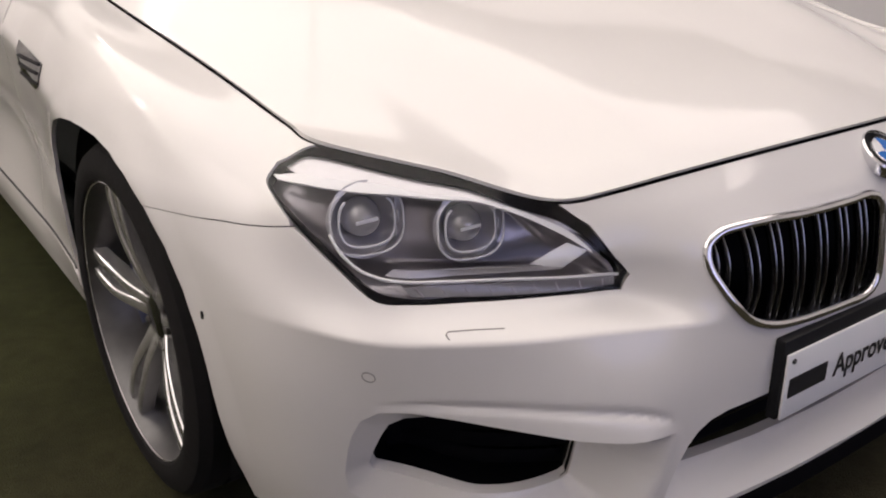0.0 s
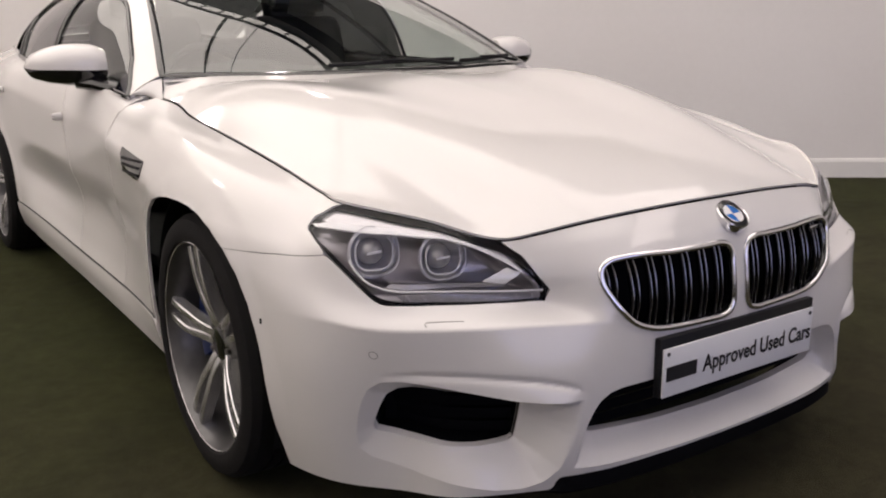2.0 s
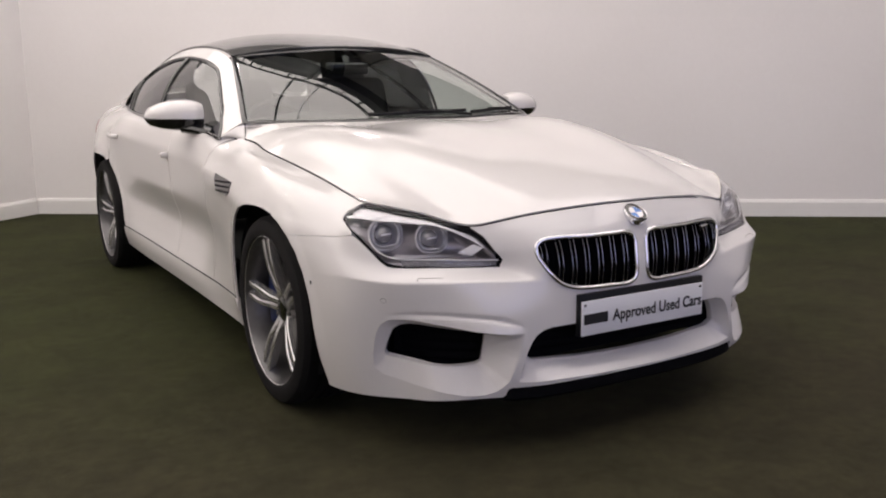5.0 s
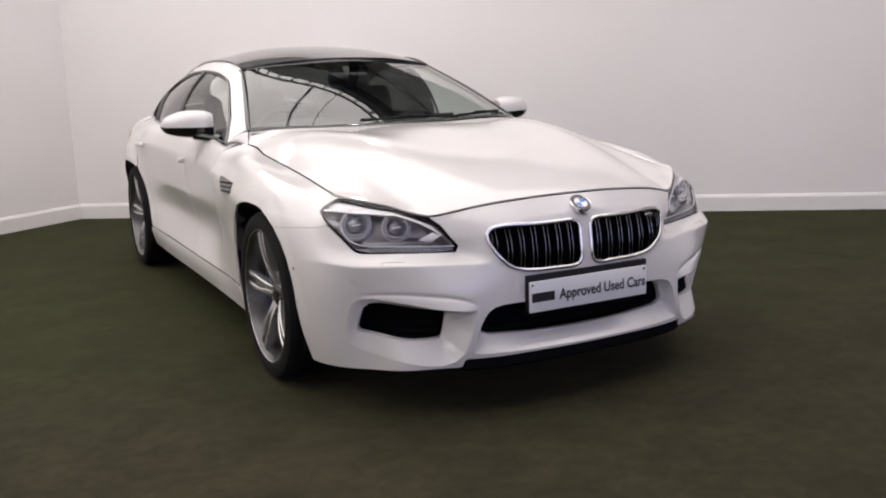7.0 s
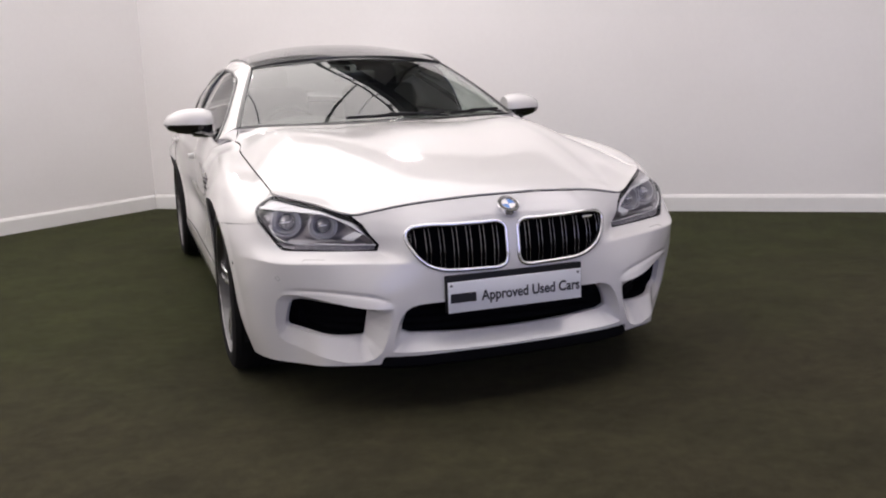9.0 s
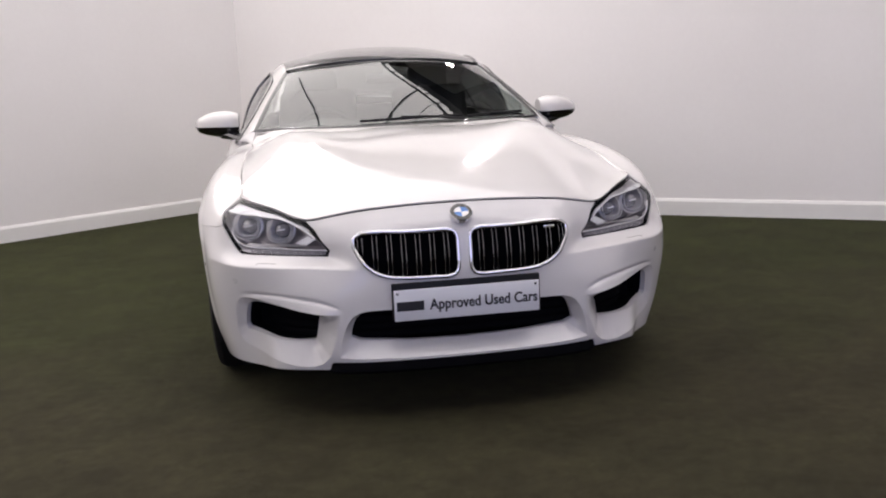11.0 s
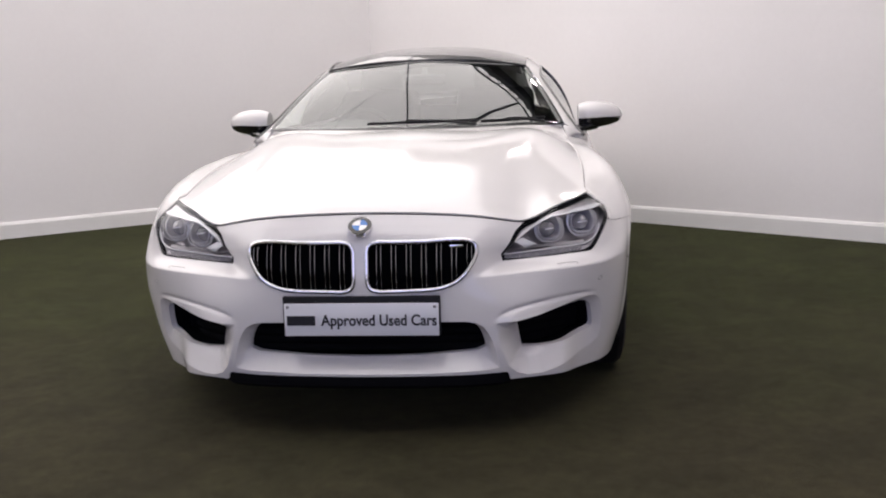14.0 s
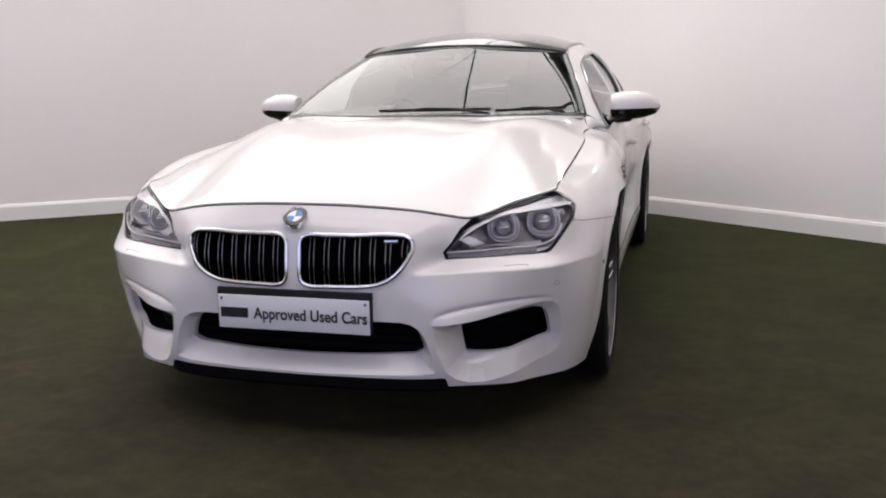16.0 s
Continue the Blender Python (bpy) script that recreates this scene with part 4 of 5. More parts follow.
def roof(ym):
    y, m = ym[:, 0], ym[:, 1]
    s, b = np.where(m < 0, -1, 1), np.abs(m)
    edge = hermite(RAIL[:, 1], RAIL, np.clip(y, 1.2, 3.62))
    zc = hermite(MID_Z[:, 0], MID_Z[:, 1], y)
    x = edge[:, 0] * b
    z = edge[:, 2] + (zc - edge[:, 2]) * (1 - b ** 2.4)
    return np.stack([x * s, y, z], 1)


DLO_T = np.array([(.80, .02), (.86, .30), (1.0, .60), (1.2, .73), (1.42, .81), (1.8, .84), (2.2, .83), (2.5, .77), (2.75, .63), (2.95, .42), (3.09, .10)])


def glasshouse(side):
    sgn = np.array([side, 1, 1])
    surf = lambda yw: cab_side(yw) * sgn
    o = float(side)
    top = [(y, w) for y, w in zip(np.linspace(.80, 3.09, 50), np.interp(np.linspace(.80, 3.09, 50), DLO_T[:, 0], DLO_T[:, 1]))]
    dlo = np.array(top[::1] + [(3.10, 0.02)] + [(y, 0.02) for y in np.linspace(3.0, .82, 30)])[::-1]
    outer = np.array([(.775, 0.02), (.775, 1.0)] + [(y, 1.0) for y in np.linspace(.80, 3.62, 60)] + [(3.62, 0.0)] + [(y, 0.0) for y in np.linspace(3.55, .80, 50)])[::-1]
    panel("side_frame", surf, outer, [dlo], PAINT, car, "white door pillar and roof rail", 0.03, 0.015, o)
    # dark seal round the glass
    bm = bmesh.new()
    path = surf(np.array(top + [(3.095, 0.03)] + [(y, 0.02) for y in np.linspace(3.0, .82, 40)]))
    tube(bm, path, 0.009, 0.009)
    part("window_seal", bm, GLOSSBLACK, car)
    d1, d2 = DOORS[side]
    cuts = [(.80, 1.83, d1), (1.87, 2.70, d2), (2.73, 3.10, car)]
    for y0, y1, owner in cuts:
        ys = np.linspace(y0, min(y1, 3.08), 24)
        t = [(y, float(np.interp(y, DLO_T[:, 0], DLO_T[:, 1]))) for y in ys]
        g = np.array(t + [(ys[-1], 0.0), (ys[0], 0.0)])
        panel("window", surf, g[::-1], [], SIDEGLASS if owner is d1 else DARKGLASS, owner, "dark tinted side window", 0.05, 0.0, o, -0.006)
    for yb in (1.85, 2.715):
        bm = bmesh.new()
        wt = float(np.interp(yb, DLO_T[:, 0], DLO_T[:, 1]))
        tube(bm, surf(np.array([(yb + 0.03 * w, w * wt) for w in np.linspace(0, 1, 10)])), 0.008, 0.02, closed=False)
        part("window_post", bm, GLOSSBLACK, car)
    # dark corner panel that carries the mirror
    tri = np.array([(.80, 0.0), (.80, 0.02), (.86, .29), (.93, .45), (.95, 0.0)])
    panel("corner_panel", surf, tri[::-1], [], GLOSSBLACK, d1, "", 0.03, 0.0, o, 0.002)


for side in (1, -1):
    glasshouse(side)

ws_loop = np.array([(0.0, b) for b in np.linspace(-1, 1, 40)] + [(a, 1.0) for a in np.linspace(0.05, 0.95, 20)] + [(1.0, b) for b in np.linspace(1, -1, 40)] + [(a, -1.0) for a in np.linspace(0.95, 0.05, 20)])
screen = panel("windscreen", windscreen, ws_loop[::-1] * [1, .985], [], WINDOW, car, "clear raked windscreen glass", 0.05, 0.0, 1.0)
bm = bmesh.new()
rim_loop = windscreen(ws_loop * [1, .988])
tube(bm, rim_loop, 0.004, 0.015, [(0, -0.42, 0.9)] * len(rim_loop), 8)
part("screen_seal", bm, GLOSSBLACK, screen)
roof_loop = np.array([(1.325 + 0.108 * abs(b) ** 2.2, b) for b in np.linspace(-.97, .97, 40)] + [(y, .97) for y in np.linspace(1.5, 2.75, 30)] + [(2.78, b) for b in np.linspace(.97, -.97, 40)] + [(y, -.97) for y in np.linspace(2.75, 1.5, 30)])
panel("roof", roof, roof_loop, [], CARBON, car, "dark carbon fibre roof panel", 0.06, 0.01, 1.0)
rail_loop = lambda s: np.array([(y, .972 * s) for y in np.linspace(1.44, 3.6, 40)] + [(y, 1.0 * s) for y in np.linspace(3.6, 1.44, 40)])
for s in (1, -1):
    panel("roof_rail", roof, rail_loop(s), [], PAINT, car, "", 0.05, 0.0, 1.0 if s > 0 else 1.0)
rear_loop = np.array([(2.80, b) for b in np.linspace(-.93, .93, 30)] + [(y, .93) for y in np.linspace(2.85, 3.6, 20)] + [(3.65, b) for b in np.linspace(.93, -.93, 30)] + [(y, -.93) for y in np.linspace(3.6, 2.85, 20)])
panel("rear_window", roof, rear_loop, [], DARKGLASS, car, "dark sloping rear window", 0.06, 0.0, 1.0)


def deck(ab):
    a, b = ab[:, 0], ab[:, 1]
    s, m = np.where(b < 0, -1, 1), np.abs(b)
    rear_u = np.linspace(U_END, tail_u, 40)
    edge = loft(np.stack([np.interp(m, np.linspace(0, 1, 40), rear_u), np.full(len(m), V_TOP)], 1))
    fy = np.interp(m, [0, .6, 1.0], [3.60, 3.58, 3.55])
    f = np.stack([m * .69, fy, np.interp(m, [0, .6, 1], [1.09, 1.06, .998])], 1)
    P = f * (1 - a[:, None]) + edge * a[:, None]
    P[:, 0] *= s
    return P


tail_u = U_HALF[17]
patch("boot_lid", lambda ab: deck(np.stack([ab[:, 0], ab[:, 1] * 2 - 1], 1)), 14, 40, PAINT, car, "white boot lid", 0.0)


def scuttle(side):
    """White foot of the front pillar, between fender, bonnet corner and door."""
    u1 = flank([(0.92, 0.9)])[0][0]
    us = np.linspace(U_GAPTOP, u1, 20)
    e1 = loft(np.stack([us, np.full(20, V_TOP)], 1)) + [0, 0, -0.002]
    e2 = np.concatenate([spline([(.742, .762, .962), (.770, .765, .958), (.815, .785, .930), tuple(cab_side(np.array([[.80, 0.0]]))[0])], 12), cab_side(np.stack([np.linspace(.82, .92, 8), np.zeros(8)], 1))])
    rows = []
    for k in np.linspace(0, 1, 9):
        mid = e1 * (1 - k) + e2 * k
        mid[:, 0] += 0.016 * math.sin(math.pi * k) * np.clip(np.arange(20) / 8, 0, 1)
        rows.append(mid)
    P = np.concatenate(rows) * [side, 1, 1]
    f = [(i * 20 + j, i * 20 + j + 1, (i + 1) * 20 + j + 1, (i + 1) * 20 + j) for i in range(8) for j in range(19)]
    if side < 0:
        f = [q[::-1] for q in f]
    link_mesh("pillar_foot", P, f, PAINT, car, "")


for side in (1, -1):
    scuttle(side)

# ---- wheels ----


def wheel(side, y, half, face):
    """face: distance of the tyre's outer wall from the car's middle."""
    cx = side * (face - half)
    m = Matrix.Translation((cx, y, 0.327)) @ Matrix.Diagonal((side, 1, 1, 1))
    bm = bmesh.new()
    b = half - 0.012
    lathe(bm, [(b - 0.004, 0.2745), (b + 0.003, 0.2750), (b + 0.004, 0.2732), (b + 0.002, 0.2710)], n=72, m=m)
    rim = part("wheel", bm, ALLOY, car, "grey alloy wheel with twin spokes", 30)
    bm = bmesh.new()
    lathe(bm, [(b + 0.002, 0.2710), (b - 0.012, 0.264), (b - 0.03, 0.256), (0.02, 0.240), (-b, 0.240), (-b, 0.266)], n=72, m=m)
    part("rim_barrel", bm, BARREL, rim)
    bm = bmesh.new()
    prof = [(-half + 0.018, 0.262), (-half + 0.002, 0.285), (-half, 0.305), (-half + 0.010, 0.332), (-half + 0.030, 0.345)]
    for gx in (-0.055, -0.018, 0.018, 0.055):
        prof += [(gx - 0.005, 0.347), (gx - 0.004, 0.340), (gx + 0.004, 0.340), (gx + 0.005, 0.347)]
    prof += [(half - 0.030, 0.345), (half - 0.010, 0.332), (half, 0.305), (half - 0.001, 0.290), (half - 0.004, 0.279), (half - 0.014, 0.270)]
    lathe(bm, prof, n=72, m=m)
    part("tyre", bm, RUBBER, rim, "black low-profile road tyre", 25)
    # twin spokes, dished towards the hub
    hub = b - 0.050
    for k in range(5):
        mid = 7 + 72 * k
        for pm in (-1, 1):
            bm = bmesh.new()
            rings = []
            for i in range(15):
                t = i / 14
                r = 0.040 + t * 0.222
                k = min(max((t - 0.12) / 0.5, 0), 1)
                ang = radians(mid) + pm * math.asin((0.012 + 0.012 * k * k * (3 - 2 * k)) / max(r, 0.06))
                w = 0.0095 + 0.005 * (1 - t) ** 3 + 0.003 * t ** 4
                h = hub + (b - 0.010 - hub) * (1 - (1 - t) ** 2.2)
                depth = 0.040 - 0.012 * t
                rad = Vector((0, math.cos(ang), math.sin(ang)))
                tan = Vector((0, -math.sin(ang), math.cos(ang)))
                sink = -0.0012
                sec = [(-w, -depth), (-w, -0.003), (-w + 0.002, 0.0), (-w + 0.0055, 0.001), (-0.002, -sink), (0.002, -sink), (w - 0.0055, 0.001), (w - 0.002, 0.0), (w, -0.003), (w, -depth)]
                rings.append([bm.verts.new(m @ (rad * r + tan * a + Vector((h + d, 0, 0)))) for a, d in sec])
            for p, q in zip(rings, rings[1:]):
                for j in range(10):
                    bm.faces.new((p[j], p[(j + 1) % 10], q[(j + 1) % 10], q[j]))
            bm.faces.new(rings[0])
            bm.faces.new(rings[-1])
            part("spoke", bm, ALLOY, rim, "", 30)
        bm = bmesh.new()
        rows = []
        for i in range(11):
            t = i / 10
            r = 0.05 + 0.205 * t
            h = hub + (b - 0.010 - hub) * (1 - (1 - t) ** 2.2) - 0.022
            half_gap = (0.012 + 0.012 * min(1, 1.6 * t)) / r
            rows.append([bm.verts.new(m @ Vector((h - d, r * math.cos(radians(mid) + g), r * math.sin(radians(mid) + g)))) for d, g in ((0, -half_gap), (0, half_gap), (0.006, half_gap), (0.006, -half_gap))])
        for p, q in zip(rows, rows[1:]):
            for j in range(4):
                bm.faces.new((p[j], p[(j + 1) % 4], q[(j + 1) % 4], q[j]))
        bm.faces.new(rows[0])
        bm.faces.new(rows[-1])
        part("spoke_web", bm, BARREL, rim, "", 30)
    bm = bmesh.new()
    lathe(bm, [(hub - 0.03, 0.072), (hub - 0.004, 0.066), (hub, 0.058), (hub - 0.006, 0.042), (hub - 0.010, 0.036)], n=40, m=m)
    part("hub", bm, ALLOY, rim, "", 30)
    bm = bmesh.new()
    lathe(bm, [(hub - 0.012, 0.046), (hub + 0.003, 0.044), (hub + 0.007, 0.036), (hub + 0.007, 0.001)], n=32, m=m)
    part("hub_cap", bm, GLOSSBLACK, rim)
    for k in range(5):
        a = radians(7 + 72 * k + 36)
        bm = bmesh.new()
        lathe(bm, [(hub - 0.012, 0.009), (hub + 0.006, 0.009), (hub + 0.008, 0.006), (hub + 0.008, 0.0005)], n=6, m=m @ pose(0, 0.058 * math.cos(a), 0.058 * math.sin(a)))
        part("wheel_bolt", bm, STEEL, rim)
    bm = bmesh.new()
    lathe(bm, [(0.012, 0.07), (0.012, 0.198), (-0.014, 0.198), (-0.014, 0.07)], n=56, m=m)
    part("brake_disc", bm, STEEL, rim)
    bm = bmesh.new()
    lathe(bm, [(0.045, 0.125), (0.055, 0.15), (0.055, 0.195), (0.04, 0.212), (-0.03, 0.212), (-0.03, 0.2), (0.02, 0.2), (0.02, 0.125)], n=16, m=m, arc=(-28, 28), closed=True)
    part("brake_caliper", bm, CALIPER, rim, "dark blue brake caliper")
    # dark liner of the arch
    bm = bmesh.new()
    x0, x1 = 0.50, face - 0.035
    lathe(bm, [(x0, 0.12), (x0, 0.405), (x1, 0.405)], n=40, m=Matrix.Translation((0, y, 0.335)) @ Matrix.Diagonal((side, 1, 1, 1)), arc=(-22, 202))
    part("arch_liner", bm, PLASTIC, car)


for side in (1, -1):
    wheel(side, 0.0, 0.1325, 0.945)
    wheel(side, 2.964, 0.1475, 0.958)

# ---- underbody and dark parts behind the openings ----
bm = bmesh.new()
box(bm, 1.16, 4.4, 0.16, pose(0, 1.62, 0.26), 0.03)
part("underbody", bm, PLASTIC, car)
bm = bmesh.new()
box(bm, 1.70, 1.95, 0.10, pose(0, 1.48, 0.235), 0.02)
part("floor_pan", bm, PLASTIC, car)
bm = bmesh.new()
box(bm, 1.46, 0.05, 0.36, pose(0, -0.56, 0.35), 0.01)
box(bm, 0.86, 0.05, 0.28, pose(0, -0.74, 0.58), 0.01)
part("radiator_panel", bm, MESHBLACK, car)
bm = bmesh.new()
box(bm, 1.40, 0.9, 0.05, pose(0, 0.1, 0.62), 0.01)
part("engine_cover", bm, MESHBLACK, car)

# splitter: black lip that follows the bumper's lower edge
bm = bmesh.new()
rings = []
us = np.linspace(-U_HALF[8] + 0.02, U_HALF[8] - 0.02, 120)
base = skin(np.stack([us, np.full(120, 0.004)], 1))
ahead = skin(np.stack([us + 0.004, np.full(120, 0.004)], 1))
for u, p, q in zip(us, base, ahead):
    t = Vector(q - p)
    t.z = 0
    t.normalize()
    n = Vector((t.y, -t.x, 0))
    mid = min(1.0, max(0.0, (0.505 - abs(p[0])) / 0.03))
    off = 0.010 * mid - 0.006
    top = p[2] + (0.017 + 0.022 * (abs(p[0]) / 0.5) ** 3) * mid - 0.001
    low = (p[2] - 0.013) * (1 - mid) + 0.160 * mid
    P = Vector((p[0], p[1], 0))
    rings.append([bm.verts.new(v) for v in ((P - n * 0.10) + Vector((0, 0, top + 0.004)), P - n * 0.012 + Vector((0, 0, top + 0.004)), P + n * off + Vector((0, 0, top - 0.008)), P + n * (off + 0.003) + Vector((0, 0, low + 0.010)), P + n * (off - 0.008) + Vector((0, 0, low)), P - n * 0.16 + Vector((0, 0, low)))])
for a, b in zip(rings, rings[1:]):
    for i in range(5):
        bm.faces.new((a[i], a[i + 1], b[i + 1], b[i]))
part("splitter", bm, MESHBLACK, car, "black plastic splitter under the bumper")

# ---- kidney grilles ----


def kidney(side):
    path_uv = np.asarray(KID_UV) * [side, 1]
    path = loft(path_uv)
    e = 0.003
    n = np.cross(loft(path_uv + [e, 0]) - loft(path_uv - [e, 0]), loft(path_uv + [0, e]) - loft(path_uv - [0, e]))
    n /= np.linalg.norm(n, axis=1)[:, None]
    bm = bmesh.new()
    tube(bm, path + n * 0.001, 0.0060, 0.0072, n, 12)
    ring = part("kidney_grille", bm, CHROME, car, "black kidney grille with chrome surround", 60)
    bm = bmesh.new()
    tube(bm, path - n * 0.014, 0.014, 0.006, n, 8)
    part("inner_frame", bm, GLOSSBLACK, ring)
    kx = np.array(KIDNEY)
    for x in np.arange(0.062, 0.372, 0.0500):
        # top and bottom of the opening at x
        zs = []
        for (x0, z0), (x1, z1) in zip(kx, np.roll(kx, -1, 0)):
            if (x0 - x) * (x1 - x) < 0:
                zs.append(z0 + (z1 - z0) * (x - x0) / (x1 - x0))
        lo, hi = min(zs), max(zs)
        for dx in (-0.0075, 0.0075):
            if x + dx > 0.374:
                continue
            uv = front([(x + dx, z) for z in np.linspace(lo - 0.004, hi + 0.004, 12)]) * [side, 1]
            p = loft(uv)
            depth = 0.020 + 0.010 * np.sin(np.linspace(0, np.pi, 12))
            p[:, 1] += 0.036 - depth * 0.9
            bm = bmesh.new()
            tube(bm, p, 0.0060, 0.0020, [(0, -1, 0.15)] * 12, 8, closed=False)
            part("slat", bm, GLOSSBLACK, ring)
            bm = bmesh.new()
            tube(bm, p + [0, -0.0062, 0.0009], 0.0010, 0.0011, [(0, -1, 0.15)] * 12, 6, closed=False)
            part("slat_edge", bm, SLAT, ring)
    if side > 0:
        bm = bmesh.new()
        q = loft(front([(0.318, 0.643)]))[0]
        box(bm, 0.044, 0.006, 0.011, pose(q[0], q[1] + 0.010, q[2], 0, 0, 12), 0.0015)
        part("badge_strip", bm, CHROME, ring)


for side in (1, -1):
    kidney(side)

# lower grille: thin dark bars across the opening
for k, z in enumerate(np.linspace(0.285, 0.37, 4)):
    p = loft(np.array([front([(abs(x), z)])[0] * [1 if x >= 0 else -1, 1] for x in np.linspace(-0.40, 0.40, 21)]))
    p[:, 1] += 0.085
    bm = bmesh.new()
    tube(bm, p, 0.012, 0.003, None, 6, closed=False)
    part("grille_bar", bm, MESHBLACK, car)
for side in (1, -1):
    for z in (0.285, 0.315, 0.345, 0.375):
        x0 = 0.535
        p = loft(front([(x, z) for x in np.linspace(x0, 0.748, 12)]) * [side, 1])
        p[:, 1] += 0.125
        p[:, 0] *= 0.955
        bm = bmesh.new()
        tube(bm, p, 0.012, 0.0025, None, 6, closed=False)
        part("intake_bar", bm, MESHBLACK, car)

# ---- badge and show plate ----
q = loft(front([(0.0, 0.708)]))[0]
BM = Matrix.Translation(q) @ pose(0, 0, 0, 37, 0, 0) @ pose(0, 0, 0.005)
turnx = pose(0, 0, 0, 0, -90, 0)
bm = bmesh.new()
lathe(bm, [(-0.012, 0.0405), (0.006, 0.0415), (0.009, 0.0395), (0.006, 0.0375), (0.0, 0.0375)], n=48, m=BM @ turnx, closed=True)
badge = part("badge", bm, CHROME, car, "round bonnet badge in blue and white")
bm = bmesh.new()
lathe(bm, [(0.0, 0.038), (0.006, 0.038), (0.007, 0.026), (0.007, 0.0245)], n=48, m=BM @ turnx)
part("badge_ring", bm, GLOSSBLACK, badge)
bm = bmesh.new()
lathe(bm, [(0.006, 0.0262), (0.009, 0.0255), (0.006, 0.0245)], n=48, m=BM @ turnx, closed=True)
part("inner_ring", bm, CHROME, badge)
for k in range(4):
    bm = bmesh.new()
    lathe(bm, [(0.0065, 0.0003), (0.0078, 0.012), (0.0070, 0.0248)], n=12, m=BM @ turnx, arc=(90 * k, 90 * k + 90))
    part("badge_field", bm, BLUE if k % 2 else BADGEWHITE, badge)

bm = bmesh.new()
box(bm, 0.530, 0.018, 0.134, pose(0, -0.935, 0.419), 0.003)
holder = part("plate_holder", bm, PLASTIC, car, "black plastic plate holder")
bm = bmesh.new()
box(bm, 0.520, 0.005, 0.111, pose(0, -0.9475, 0.4085), 0.002)
plate = part("show_plate", bm, PLATE, holder, "white show plate with dark lettering")
for x in (-0.247, 0.247):
    bm = bmesh.new()
    lathe(bm, [(0.0, 0.0045), (0.002, 0.0042), (0.003, 0.001)], n=16, m=pose(x, -0.95, 0.4515) @ pose(0, 0, 0, 0, 0, -90))
    part("plate_screw", bm, INK, holder)


def lettering(text, x0, x1, z, y, height, mat, parent):
    cu = bpy.data.curves.new("lettering", "FONT")
    cu.body, cu.size, cu.extrude, cu.offset = text, 1.0, 0.0, 0.024
    tmp = new("lettering", cu)
    dg = bpy.context.evaluated_depsgraph_get()
    me = bpy.data.meshes.new_from_object(tmp.evaluated_get(dg))
    bpy.data.objects.remove(tmp)
    co = np.array([v.co[:] for v in me.vertices])
    lo, hi = co.min(0), co.max(0)
    sx = (x1 - x0) / (hi[0] - lo[0])
    sz = height / 0.69
    co2 = np.stack([x0 + (co[:, 0] - lo[0]) * sx, np.full(len(co), y), z + co[:, 1] * sz], 1)
    me.vertices.foreach_set("co", co2.ravel().astype(np.float32))
    me.update()
    me.materials.clear()
    me.materials.append(mat)
    ob = new("lettering", me)
    ob.parent = parent
    return ob


lettering("Approved Used Cars", -0.136, 0.253, 0.389, -0.9512, 0.036, INK, holder)
bm = bmesh.new()
box(bm, 0.096, 0.0012, 0.033, pose(-0.203, -0.9505, 0.4055))
part("plate_bar", bm, INK, holder)

# ---- headlamps ----
lamp_uv = lambda pts: locate(pts, ulo=U_HALF[2], uhi=U_HALF[9])
HL_BAND = lamp_uv([(.838, -.459, .733), (.815, -.468, .742), (.797, -.487, .747), (.775, -.518, .745), (.704, -.603, .722), (.623, -.674, .699), (.585, -.712, .685), (.555, -.740, .674), (.527, -.770, .657), (.505, -.794, .636), (.484, -.806, .612), (.482, -.806, .590), (.56, -.772, .588), (.66, -.727, .592), (.754, -.678, .596), (.787, -.650, .608), (.809, -.621, .631), (.826, -.590, .657), (.843, -.549, .688), (.848, -.500, .712)])
_edge = HL_FINE[((HL_BAND[:, None] - HL_FINE[None]) ** 2).sum(2).argmin(1)]
HL_BAND = HL_BAND + 0.35 * (_edge - HL_BAND)
HL_BROW = (lamp_uv([(.833, -.462, .732), (.812, -.502, .735), (.789, -.538, .732), (.750, -.577, .726), (.718, -.605, .720), (.697, -.631, .712), (.661, -.655, .707), (.626, -.678, .701), (.582, -.712, .687), (.542, -.753, .669), (.518, -.785, .645)]),
           lamp_uv([(.834, -.476, .728), (.818, -.519, .726), (.797, -.549, .721), (.757, -.589, .716), (.715, -.621, .711), (.690, -.640, .706), (.664, -.659, .703), (.628, -.680, .697), (.584, -.716, .681), (.546, -.755, .661), (.512, -.790, .634)]))
HL_STRIP = spline(lamp_uv([(.815, -.598, .672), (.808, -.616, .647), (.796, -.632, .630), (.777, -.651, .618), (.748, -.672, .611), (.693, -.702, .608), (.627, -.735, .606), (.559, -.767, .602), (.50, -.797, .600), (.474, -.809, .600)]), 44)


